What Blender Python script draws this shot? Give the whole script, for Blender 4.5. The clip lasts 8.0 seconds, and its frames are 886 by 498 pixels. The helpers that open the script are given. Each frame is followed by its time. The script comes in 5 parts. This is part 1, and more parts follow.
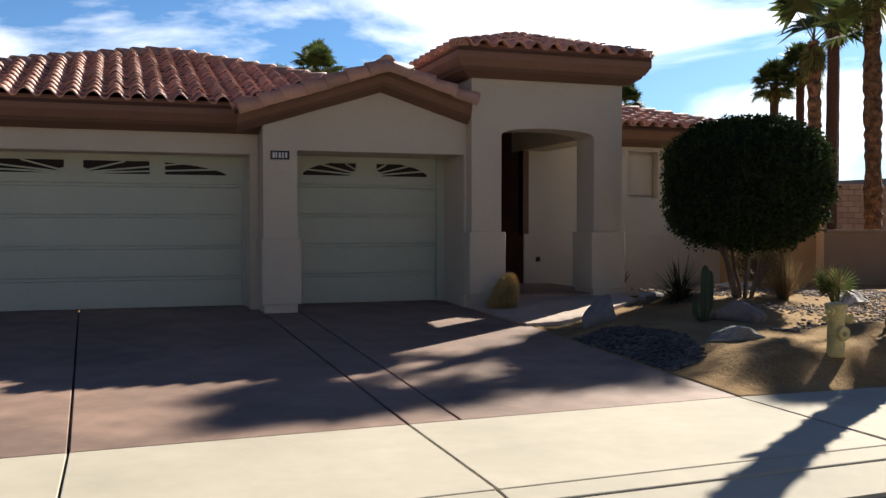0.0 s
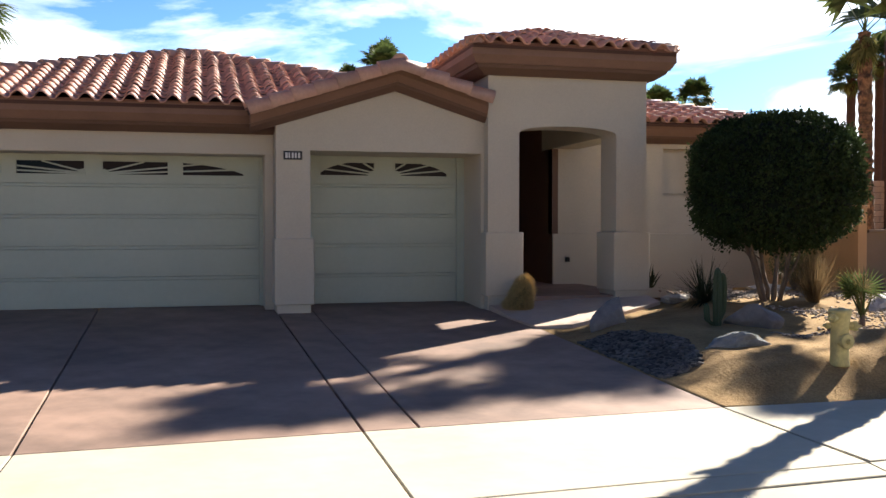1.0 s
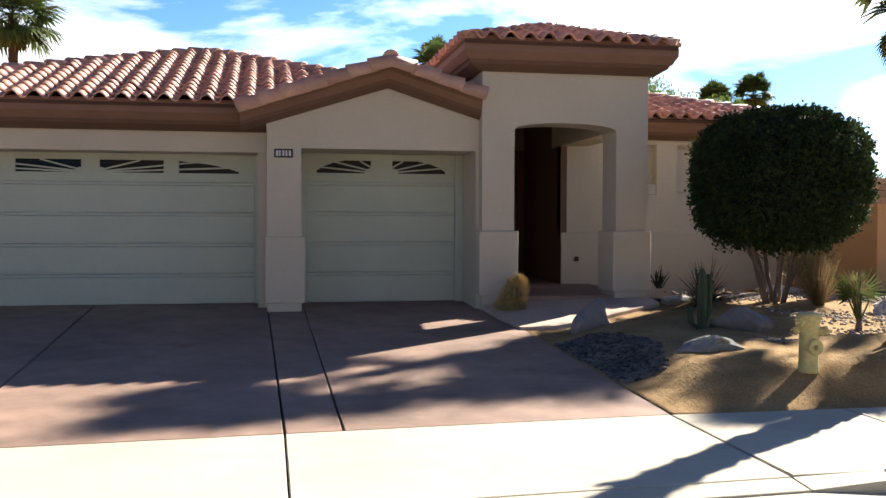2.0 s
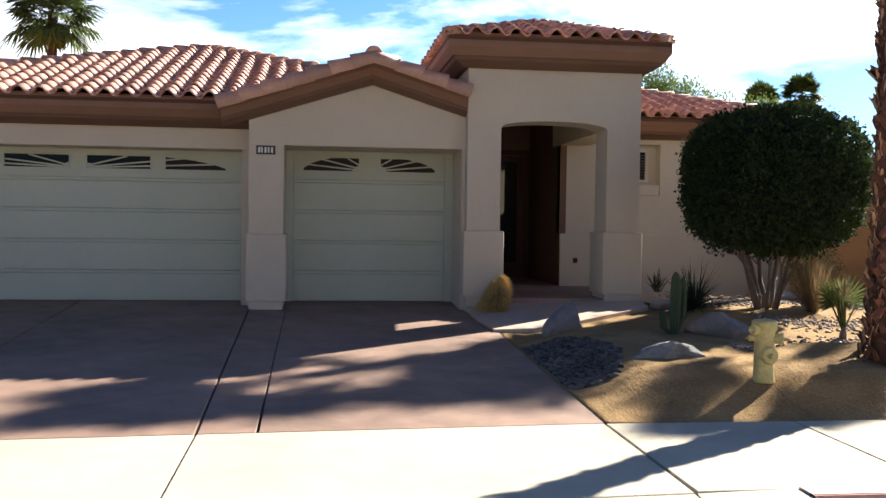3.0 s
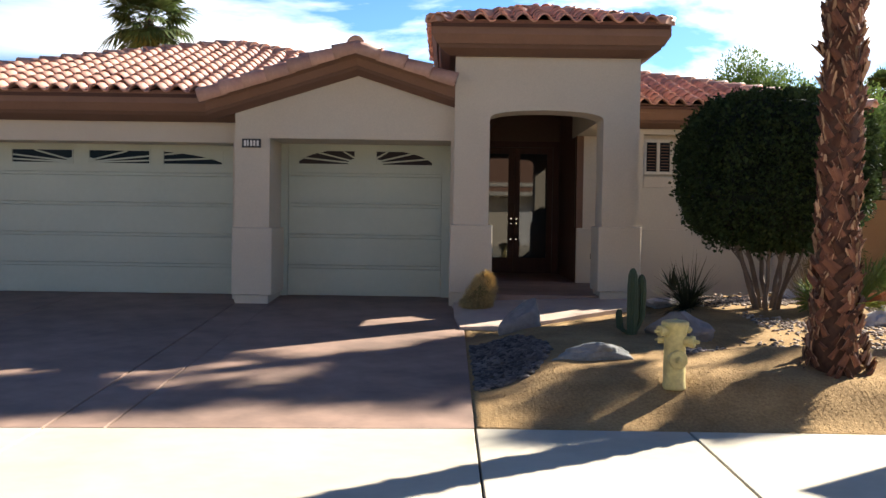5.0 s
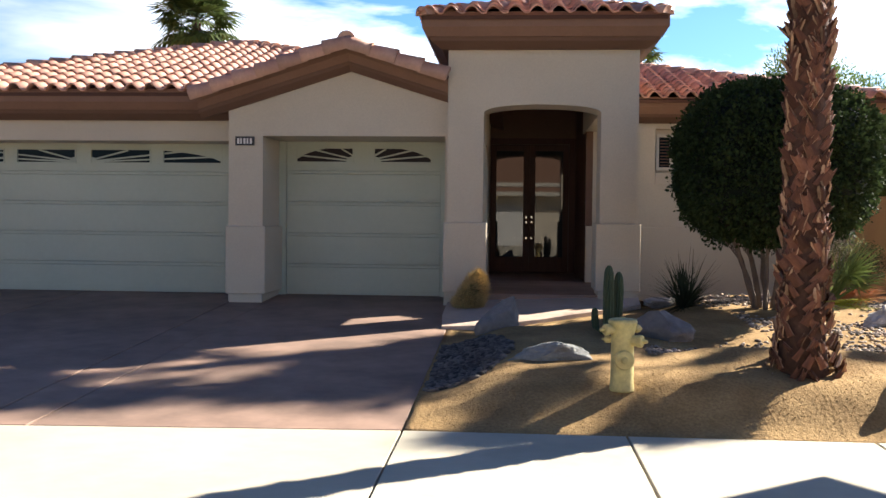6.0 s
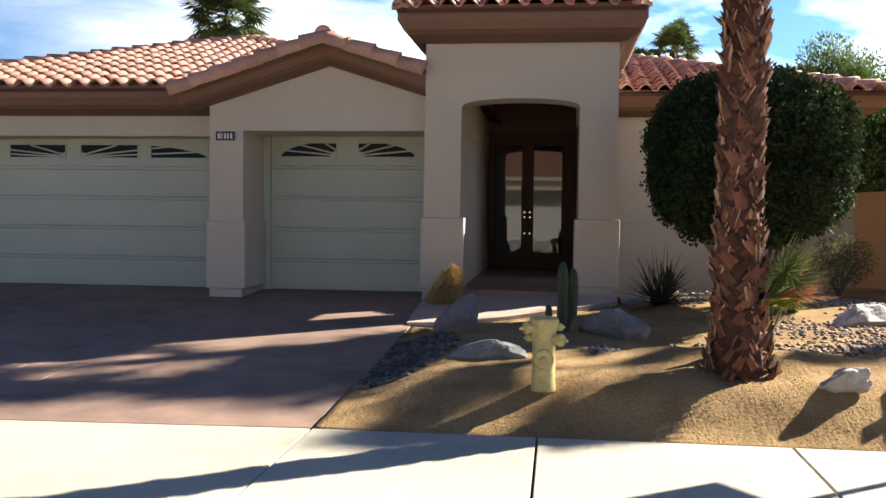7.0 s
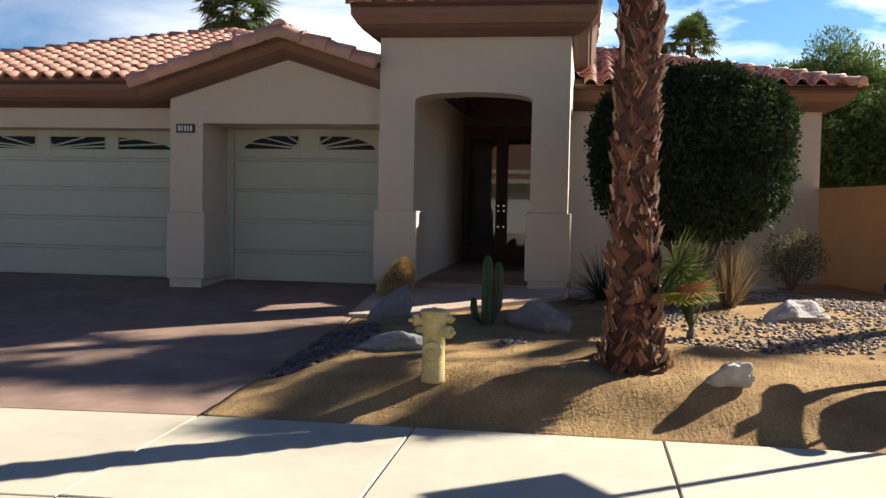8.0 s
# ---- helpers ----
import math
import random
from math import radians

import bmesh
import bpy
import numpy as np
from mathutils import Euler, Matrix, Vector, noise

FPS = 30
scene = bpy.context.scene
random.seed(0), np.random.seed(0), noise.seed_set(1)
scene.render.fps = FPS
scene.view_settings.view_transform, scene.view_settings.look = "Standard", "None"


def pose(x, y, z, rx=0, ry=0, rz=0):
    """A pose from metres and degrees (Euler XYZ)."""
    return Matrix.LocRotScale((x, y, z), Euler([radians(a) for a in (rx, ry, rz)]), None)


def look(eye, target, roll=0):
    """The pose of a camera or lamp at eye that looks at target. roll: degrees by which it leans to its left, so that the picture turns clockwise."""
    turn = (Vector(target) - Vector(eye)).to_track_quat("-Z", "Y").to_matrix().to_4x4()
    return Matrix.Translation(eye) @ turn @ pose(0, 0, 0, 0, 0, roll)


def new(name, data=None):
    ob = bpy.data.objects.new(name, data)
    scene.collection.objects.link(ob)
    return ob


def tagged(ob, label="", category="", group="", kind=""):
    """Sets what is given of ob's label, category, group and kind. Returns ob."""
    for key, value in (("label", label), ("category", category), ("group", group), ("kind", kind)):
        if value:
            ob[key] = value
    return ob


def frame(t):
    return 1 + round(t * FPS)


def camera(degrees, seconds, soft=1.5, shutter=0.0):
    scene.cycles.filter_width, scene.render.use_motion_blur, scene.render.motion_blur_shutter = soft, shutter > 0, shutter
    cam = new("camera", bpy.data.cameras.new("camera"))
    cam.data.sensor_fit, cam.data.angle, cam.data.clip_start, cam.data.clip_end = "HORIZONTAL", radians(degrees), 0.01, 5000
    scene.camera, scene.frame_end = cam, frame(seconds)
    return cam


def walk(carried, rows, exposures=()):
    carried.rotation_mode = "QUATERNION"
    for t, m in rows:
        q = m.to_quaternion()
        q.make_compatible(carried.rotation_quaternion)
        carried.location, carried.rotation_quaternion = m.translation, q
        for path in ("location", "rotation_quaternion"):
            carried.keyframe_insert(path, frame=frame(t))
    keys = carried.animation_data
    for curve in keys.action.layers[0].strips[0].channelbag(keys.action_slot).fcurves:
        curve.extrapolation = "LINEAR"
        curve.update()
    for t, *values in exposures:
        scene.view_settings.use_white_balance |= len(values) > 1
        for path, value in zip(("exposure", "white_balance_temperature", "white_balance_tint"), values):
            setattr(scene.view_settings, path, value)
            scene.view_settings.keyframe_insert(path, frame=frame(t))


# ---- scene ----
cam = camera(50.2, 8.0)
PATH = [
    (0, (-0.016, -0.166, 1.993), (0.632, 1.725, 1.948), -0.0),
    (0.5, (0.442, -0.209, 2.031), (1.012, 1.707, 1.982), -0.1),
    (1, (0.957, -0.252, 2.04), (1.45, 1.685, 1.989), -0.0),
    (1.5, (1.514, -0.299, 2.051), (1.936, 1.656, 1.997), 0.0),
    (3, (3.113, -0.209, 2.043), (3.369, 1.774, 1.987), 0.8),
    (3.5, (3.635, -0.129, 2.034), (3.828, 1.861, 1.977), 1.0),
    (4, (4.183, -0.098, 2.047), (4.304, 1.898, 1.984), 0.9),
    (4.5, (4.69, -0.053, 2.049), (4.747, 1.945, 1.981), 0.8),
    (6, (6.208, 0.398, 1.972), (6.065, 2.392, 1.908), 0.6),
    (6.5, (6.706, 0.507, 1.988), (6.5, 2.495, 1.918), 0.3),
    (7, (7.188, 0.599, 1.995), (6.946, 2.583, 1.918), 0.7),
    (7.5, (7.698, 0.667, 1.997), (7.43, 2.647, 1.913), 0.9),
    (8, (8.231, 0.638, 2.014), (7.935, 2.614, 1.921), 1.1),
]
walk(cam, [(t, look(eye, target, roll)) for t, eye, target, roll in PATH],
     [(0.0, 1.05), (0.5, 1.45), (1.0, 1.75), (1.5, 1.8), (3.0, 1.85), (4.5, 1.87), (6.0, 1.93), (6.5, 1.88), (7.0, 1.8), (7.5, 1.66), (8.0, 1.42)])

# ---- world, sun, exposure ----
SUN_AZ, SUN_EL = radians(36), radians(31)      # azimuth from +x towards +y
world = bpy.data.worlds.new("world")
scene.world = world
world.use_nodes = True
wn, wl = world.node_tree.nodes, world.node_tree.links
wn.clear()
w_out = wn.new("ShaderNodeOutputWorld")
w_bg = wn.new("ShaderNodeBackground")
w_sky = wn.new("ShaderNodeTexSky")
w_sky.sky_type, w_sky.sun_disc = "NISHITA", False
w_sky.sun_elevation, w_sky.sun_rotation = SUN_EL, radians(90) - SUN_AZ
w_sky.altitude, w_sky.dust_density, w_sky.ozone_density = 50, 0.6, 2.0
w_co = wn.new("ShaderNodeTexCoord")
w_map = wn.new("ShaderNodeMapping")
w_map.inputs["Scale"].default_value = (1.0, 1.6, 4.2)
w_map.inputs["Location"].default_value = (0.35, 0.1, 0.0)
w_noise = wn.new("ShaderNodeTexNoise")
w_noise.inputs["Scale"].default_value = 2.1
w_noise.inputs["Detail"].default_value = 7.0
w_noise.inputs["Roughness"].default_value = 0.55
w_noise.inputs["Distortion"].default_value = 0.6
w_ramp = wn.new("ShaderNodeValToRGB")
w_ramp.color_ramp.elements[0].position = 0.485
w_ramp.color_ramp.elements[1].position = 0.69
w_tint = wn.new("ShaderNodeMix")
w_tint.data_type, w_tint.blend_type = "RGBA", "MULTIPLY"
w_tint.inputs["Factor"].default_value = 1.0
w_tint.inputs["B"].default_value = (0.60, 0.95, 1.36, 1)
w_mix = wn.new("ShaderNodeMix")
w_mix.data_type = "RGBA"
wl.new(w_co.outputs["Generated"], w_map.inputs["Vector"])
wl.new(w_map.outputs["Vector"], w_noise.inputs["Vector"])
wl.new(w_noise.outputs["Fac"], w_ramp.inputs["Fac"])
wl.new(w_sky.outputs["Color"], w_tint.inputs["A"])
wl.new(w_tint.outputs["Result"], w_mix.inputs["A"])
# clouds and haze scatter forwards: brighter towards the sun
w_dot = wn.new("ShaderNodeVectorMath")
w_dot.operation = "DOT_PRODUCT"
w_dot.inputs[1].default_value = (math.cos(SUN_AZ) * math.cos(SUN_EL), math.sin(SUN_AZ) * math.cos(SUN_EL), math.sin(SUN_EL))
# the cloud sheet thins out away from the sun
w_cov = wn.new("ShaderNodeMapRange")
w_cov.inputs["From Min"].default_value, w_cov.inputs["From Max"].default_value = 0.0, 0.5
w_cov.inputs["To Min"].default_value, w_cov.inputs["To Max"].default_value = 0.30, 1.0
w_thin = wn.new("ShaderNodeMath")
w_thin.operation = "MULTIPLY"
wl.new(w_dot.outputs["Value"], w_cov.inputs["Value"])
wl.new(w_ramp.outputs["Color"], w_thin.inputs[0])
wl.new(w_cov.outputs["Result"], w_thin.inputs[1])
wl.new(w_thin.outputs["Value"], w_mix.inputs["Factor"])
w_fwd = wn.new("ShaderNodeMapRange")
w_fwd.inputs["From Min"].default_value, w_fwd.inputs["From Max"].default_value = -0.2, 0.7
w_fwd.inputs["To Min"].default_value, w_fwd.inputs["To Max"].default_value = 0.3, 2.0
w_glow = wn.new("ShaderNodeMix")
w_glow.data_type, w_glow.blend_type = "RGBA", "MULTIPLY"
w_glow.inputs["Factor"].default_value = 1.0
w_glow.inputs["A"].default_value = (11.0, 11.1, 11.3, 1)
wl.new(w_co.outputs["Generated"], w_dot.inputs[0])
wl.new(w_dot.outputs["Value"], w_fwd.inputs["Value"])
wl.new(w_fwd.outputs["Result"], w_glow.inputs["B"])
wl.new(w_glow.outputs["Result"], w_mix.inputs["B"])
w_side = wn.new("ShaderNodeMapRange")
w_side.inputs["From Min"].default_value, w_side.inputs["From Max"].default_value = -0.6, 0.5
w_side.inputs["To Min"].default_value, w_side.inputs["To Max"].default_value = 0.75, 1.45
w_all = wn.new("ShaderNodeMix")
w_all.data_type, w_all.blend_type = "RGBA", "MULTIPLY"
w_all.inputs["Factor"].default_value = 1.0
wl.new(w_dot.outputs["Value"], w_side.inputs["Value"])
wl.new(w_mix.outputs["Result"], w_all.inputs["A"])
wl.new(w_side.outputs["Result"], w_all.inputs["B"])
# the clear desert sky deepens towards the zenith
w_sep = wn.new("ShaderNodeSeparateXYZ")
w_up = wn.new("ShaderNodeMapRange")
w_up.inputs["From Min"].default_value, w_up.inputs["From Max"].default_value = 0.20, 0.75
w_up.inputs["To Min"].default_value, w_up.inputs["To Max"].default_value = 0.0, 1.0
w_blue = wn.new("ShaderNodeMix")
w_blue.data_type = "RGBA"
w_blue.inputs["A"].default_value = (1, 1, 1, 1)
w_blue.inputs["B"].default_value = (0.06, 0.13, 0.30, 1)
w_deep = wn.new("ShaderNodeMix")
w_deep.data_type, w_deep.blend_type = "RGBA", "MULTIPLY"
w_deep.inputs["Factor"].default_value = 1.0
wl.new(w_co.outputs["Generated"], w_sep.inputs["Vector"])
wl.new(w_sep.outputs["Z"], w_up.inputs["Value"])
wl.new(w_all.outputs["Result"], w_deep.inputs["A"])
wl.new(w_up.outputs["Result"], w_blue.inputs["Factor"])
wl.new(w_blue.outputs["Result"], w_deep.inputs["B"])
wl.new(w_deep.outputs["Result"], w_bg.inputs["Color"])
wl.new(w_bg.outputs["Background"], w_out.inputs["Surface"])
w_bg.inputs["Strength"].default_value = 0.030

sun = new("sun", bpy.data.lights.new("sun", "SUN"))
sun.data.energy, sun.data.angle, sun.data.color = 5.0, radians(0.55), (1.0, 0.93, 0.82)
sun_way = Vector((math.cos(SUN_AZ) * math.cos(SUN_EL), math.sin(SUN_AZ) * math.cos(SUN_EL), math.sin(SUN_EL)))
sun.matrix_world = look(sun_way * 60, (0, 0, 0))


# ---- materials ----
def mat(name, base, alt=None, rough=0.85, metal=0.0, grain=40.0, big=2.0, bump=0.3, mix=0.5, dark=0.12,
        per_piece=0.0, depth=0.01, island=False, stretch=(1, 1, 1), spec=0.5, thin=0.0, rake=False):
    """Two colours mixed by a large noise, a fine grain on top, bump from the grain."""
    m = bpy.data.materials.new(name)
    m.use_nodes = True
    n, l = m.node_tree.nodes, m.node_tree.links
    b = n["Principled BSDF"]
    b.inputs["Roughness"].default_value, b.inputs["Metallic"].default_value = rough, metal
    b.inputs["Specular IOR Level"].default_value = spec
    co = n.new("ShaderNodeTexCoord")
    mp = n.new("ShaderNodeMapping")
    mp.inputs["Scale"].default_value = stretch
    l.new(co.outputs["Object"], mp.inputs["Vector"])
    n1, n2 = n.new("ShaderNodeTexNoise"), n.new("ShaderNodeTexNoise")
    for nz, sc, det in ((n1, big, 5.0), (n2, grain, 4.0)):
        nz.inputs["Scale"].default_value, nz.inputs["Detail"].default_value = sc, det
        nz.inputs["Roughness"].default_value = 0.6
        l.new(mp.outputs["Vector"], nz.inputs["Vector"])
    r1 = n.new("ShaderNodeMapRange")
    r1.inputs["From Min"].default_value, r1.inputs["From Max"].default_value = 0.5 - mix / 2, 0.5 + mix / 2
    l.new(n1.outputs["Fac"], r1.inputs["Value"])
    mx = n.new("ShaderNodeMix")
    mx.data_type = "RGBA"
    mx.inputs["A"].default_value = (*base, 1)
    mx.inputs["B"].default_value = (*(alt or [c * 0.8 for c in base]), 1)
    l.new(r1.outputs["Result"], mx.inputs["Factor"])
    hsv = n.new("ShaderNodeHueSaturation")
    r2 = n.new("ShaderNodeMapRange")
    r2.inputs["From Min"].default_value, r2.inputs["From Max"].default_value = 0.25, 0.75
    r2.inputs["To Min"].default_value, r2.inputs["To Max"].default_value = 1 - dark, 1 + dark
    l.new(n2.outputs["Fac"], r2.inputs["Value"])
    if per_piece:
        src = n.new("ShaderNodeNewGeometry").outputs["Random Per Island"] if island else n.new("ShaderNodeObjectInfo").outputs["Random"]
        r3 = n.new("ShaderNodeMapRange")
        r3.inputs["To Min"].default_value, r3.inputs["To Max"].default_value = 1 - per_piece, 1 + per_piece
        l.new(src, r3.inputs["Value"])
        mu = n.new("ShaderNodeMath")
        mu.operation = "MULTIPLY"
        l.new(r2.outputs["Result"], mu.inputs[0])
        l.new(r3.outputs["Result"], mu.inputs[1])
        l.new(mu.outputs["Value"], hsv.inputs["Value"])
    else:
        l.new(r2.outputs["Result"], hsv.inputs["Value"])
    l.new(mx.outputs["Result"], hsv.inputs["Color"])
    l.new(hsv.outputs["Color"], b.inputs["Base Color"])
    if thin:
        tr, ms = n.new("ShaderNodeBsdfTranslucent"), n.new("ShaderNodeMixShader")
        ms.inputs["Fac"].default_value = thin
        l.new(hsv.outputs["Color"], tr.inputs["Color"])
        l.new(b.outputs["BSDF"], ms.inputs[1])
        l.new(tr.outputs["BSDF"], ms.inputs[2])
        l.new(ms.outputs["Shader"], n["Material Output"].inputs["Surface"])
    if bump:
        bp = n.new("ShaderNodeBump")
        bp.inputs["Strength"].default_value, bp.inputs["Distance"].default_value = bump, depth
        l.new(n2.outputs["Fac"], bp.inputs["Height"])
        l.new(bp.outputs["Normal"], b.inputs["Normal"])
        if rake:
            # furrows left by a rake, bent by a slow noise
            mr, nr, br = n.new("ShaderNodeMapping"), n.new("ShaderNodeTexNoise"), n.new("ShaderNodeBump")
            mr.inputs["Rotation"].default_value = (0, 0, 0.5)
            mr.inputs["Scale"].default_value = (13, 3.0, 6)
            nr.inputs["Scale"].default_value, nr.inputs["Detail"].default_value = 1.0, 3.0
            nr.inputs["Distortion"].default_value = 1.2
            br.inputs["Strength"].default_value, br.inputs["Distance"].default_value = 0.4, 0.02
            l.new(co.outputs["Object"], mr.inputs["Vector"])
            l.new(mr.outputs["Vector"], nr.inputs["Vector"])
            l.new(nr.outputs["Fac"], br.inputs["Height"])
            l.new(bp.outputs["Normal"], br.inputs["Normal"])
            l.new(br.outputs["Normal"], b.inputs["Normal"])
    return m


STUCCO = mat("stucco", (0.595, 0.52, 0.405), (0.53, 0.46, 0.36), 0.92, grain=55, big=0.9, bump=0.45, dark=0.07, depth=0.006)
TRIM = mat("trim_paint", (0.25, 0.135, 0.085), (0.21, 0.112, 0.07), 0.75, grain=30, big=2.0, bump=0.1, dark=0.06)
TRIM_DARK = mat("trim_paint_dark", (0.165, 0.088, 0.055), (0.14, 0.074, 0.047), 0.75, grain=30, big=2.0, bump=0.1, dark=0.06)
DOOR_PAINT = mat("garage_door_paint", (0.46, 0.49, 0.40), (0.415, 0.45, 0.37), 0.5, grain=12, big=1.3, bump=0.05, dark=0.03)
TILE = mat("clay_tile", (0.74, 0.40, 0.275), (0.53, 0.235, 0.15), 0.56, grain=22, big=3.0, bump=0.25, dark=0.14, per_piece=0.26, spec=1.0)
TILE_STUFF = mat("clay_tile_joined", (0.74, 0.40, 0.275), (0.53, 0.235, 0.15), 0.56, grain=22, big=3.0, bump=0.25, dark=0.14, per_piece=0.26, island=True, spec=1.0)
CAP = mat("clay_cap_tile", (0.62, 0.36, 0.255), (0.43, 0.21, 0.14), 0.56, grain=20, big=3.0, bump=0.2, dark=0.12, per_piece=0.24, spec=0.9)
MORTAR = mat("roof_mortar", (0.24, 0.115, 0.075), (0.17, 0.08, 0.055), 0.95, grain=30, bump=0.3)
DECK = mat("roof_underlay", (0.10, 0.045, 0.03), None, 0.9, bump=0)
# driveway concrete made paler: the strong sun on the walk is in the colour
ENTRY = mat("sunlit_entry_concrete", (0.58, 0.46, 0.37), (0.48, 0.36, 0.28), 0.5, grain=6, big=1.3, bump=0.2, dark=0.1, mix=0.3, depth=0.006, spec=0.8)
DRIVE = mat("stained_concrete", (0.325, 0.212, 0.158), (0.200, 0.136, 0.104), 0.65, spec=0.3, grain=3.5, big=0.9, bump=0.2, dark=0.18, mix=0.3, depth=0.006)
WALK = mat("pale_concrete", (0.50, 0.45, 0.345), (0.40, 0.36, 0.275), 0.88, grain=5, big=0.8, bump=0.15, dark=0.05, mix=0.4)
JOINT = mat("joint_dirt", (0.11, 0.08, 0.06), None, 0.95, bump=0)
ASPHALT = mat("asphalt", (0.16, 0.15, 0.135), (0.13, 0.122, 0.11), 0.9, grain=120, bump=0.4, dark=0.3)
RED_CURB = mat("red_kerb_paint", (0.30, 0.06, 0.05), (0.24, 0.07, 0.06), 0.7, grain=30, bump=0.15)
SOIL = mat("sandy_soil", (0.385, 0.25, 0.113), (0.235, 0.147, 0.066), 0.98, grain=42, big=1.6, bump=0.6, dark=0.30, depth=0.014, mix=0.34, spec=0.1, rake=True)
WOOD = mat("dark_door_wood", (0.095, 0.038, 0.025), (0.062, 0.024, 0.016), 0.45, spec=0.2, grain=18, big=2.0, bump=0.08, dark=0.15, stretch=(8, 8, 1))
BRONZE = mat("dark_metal", (0.03, 0.028, 0.026), None, 0.5, 0.6, bump=0)
BRASS = mat("polished_nickel", (0.75, 0.70, 0.62), None, 0.2, 1.0, bump=0)
# pale boulder stone greyed down, the shade over the slab put into its colour
SLAB_ROCK = mat("shaded_slab_rock", (0.30, 0.30, 0.28), (0.17, 0.17, 0.16), 0.9, grain=14, big=6.0, bump=0.9, dark=0.25, depth=0.03)
ROCK = mat("pale_boulder", (0.50, 0.46, 0.42), (0.36, 0.32, 0.29), 0.9, grain=9, big=3.0, bump=0.8, dark=0.2, depth=0.03)
GREY_ROCK = mat("grey_boulder", (0.26, 0.24, 0.225), (0.14, 0.13, 0.125), 0.9, grain=9, big=3.0, bump=0.8, dark=0.2, depth=0.03)
PALE_PEBBLE = mat("mixed_pebbles", (0.40, 0.32, 0.25), (0.17, 0.125, 0.095), 0.85, grain=20, big=3.0, bump=0.1, per_piece=0.7, island=True, spec=0.3)
PEBBLE = mat("river_pebbles", (0.16, 0.135, 0.115), (0.07, 0.062, 0.055), 0.85, grain=20, big=3.0, bump=0.1, per_piece=0.65, island=True, spec=0.25)
HYDRANT = mat("yellow_hydrant_paint", (0.62, 0.52, 0.21), (0.45, 0.36, 0.15), 0.55, grain=28, big=9.0, bump=0.25, dark=0.16, mix=0.3)
BOOT = mat("palm_leaf_base", (0.21, 0.092, 0.055), (0.085, 0.034, 0.021), 0.85, grain=25, big=6.0, bump=0.5, dark=0.35, per_piece=0.65, stretch=(3, 3, 0.5), spec=0.25)
BOOT_EDGE = mat("palm_leaf_base_edge", (0.44, 0.29, 0.19), (0.22, 0.12, 0.075), 0.85, grain=25, big=9.0, bump=0.3, dark=0.3, per_piece=0.5, spec=0.25)
TRUNK = mat("palm_trunk_fibre", (0.10, 0.048, 0.03), (0.065, 0.03, 0.02), 0.95, grain=25, big=6.0, bump=0.7, dark=0.3)
SHAG = mat("shaggy_orange_trunk", (0.26, 0.14, 0.07), (0.07, 0.038, 0.022), 0.95, grain=16, big=7.0, bump=1.0, dark=0.5, depth=0.08, mix=0.25)
BARK = mat("grey_bark", (0.19, 0.145, 0.11), (0.12, 0.085, 0.065), 0.9, grain=30, big=6, bump=0.6, dark=0.2)
LEAF_DARK = mat("dark_hedge_leaf", (0.026, 0.042, 0.016), (0.046, 0.068, 0.024), 0.7, grain=20, bump=0, per_piece=0.35, island=True, spec=0.12, thin=0.25)
# near-black colour for the shade deep inside the hedge
HEDGE_SHADE = mat("hedge_shadow_core", (0.008, 0.014, 0.007), None, 0.95, bump=0)
FROND = mat("palm_frond", (0.085, 0.115, 0.035), (0.055, 0.085, 0.028), 0.55, grain=10, bump=0, per_piece=0.4, island=True, spec=0.25, thin=0.3)
FROND_DRY = mat("dry_palm_frond", (0.21, 0.20, 0.06), (0.13, 0.125, 0.045), 0.8, grain=10, bump=0, per_piece=0.5, island=True, spec=0.2, thin=0.3)
FROND_YELLOW = mat("young_palm_frond", (0.46, 0.42, 0.05), (0.34, 0.38, 0.07), 0.55, grain=10, bump=0, per_piece=0.4, island=True, spec=0.25, thin=0.35)
FROND_GREEN = mat("green_young_frond", (0.16, 0.23, 0.05), (0.26, 0.29, 0.09), 0.55, grain=10, bump=0, per_piece=0.4, island=True, spec=0.25, thin=0.35)
FROND_RED = mat("dying_palm_frond", (0.50, 0.14, 0.05), (0.42, 0.22, 0.07), 0.7, grain=10, bump=0, per_piece=0.4, island=True, spec=0.2, thin=0.35)
CACTUS = mat("cactus_skin", (0.035, 0.062, 0.03), (0.05, 0.078, 0.038), 0.6, grain=20, bump=0.2, dark=0.15)
SPINES = mat("golden_spines", (0.60, 0.45, 0.20), (0.42, 0.29, 0.12), 0.7, grain=20, bump=0, per_piece=0.3, island=True)
AGAVE = mat("grey_green_blades", (0.05, 0.06, 0.035), (0.035, 0.045, 0.026), 0.8, grain=10, bump=0, per_piece=0.3, island=True, spec=0.1, thin=0.15)
STRAW = mat("dry_grass_blades", (0.24, 0.17, 0.09), (0.16, 0.11, 0.055), 0.8, grain=10, bump=0, per_piece=0.35, island=True, spec=0.2, thin=0.3)
TREE_LEAF = mat("feathery_tree_leaf", (0.15, 0.215, 0.055), (0.095, 0.145, 0.04), 0.7, grain=10, big=0.8, bump=0, per_piece=0.4, island=True, spec=0.15, thin=0.35)
SHRUB_LEAF = mat("dense_shrub_leaf", (0.085, 0.13, 0.035), (0.05, 0.085, 0.025), 0.7, grain=10, big=0.8, bump=0, per_piece=0.4, island=True, spec=0.15, thin=0.2)
OLIVE = mat("olive_shrub_leaf", (0.16, 0.16, 0.07), (0.11, 0.115, 0.05), 0.7, grain=10, bump=0, per_piece=0.35, island=True, spec=0.15, thin=0.3)
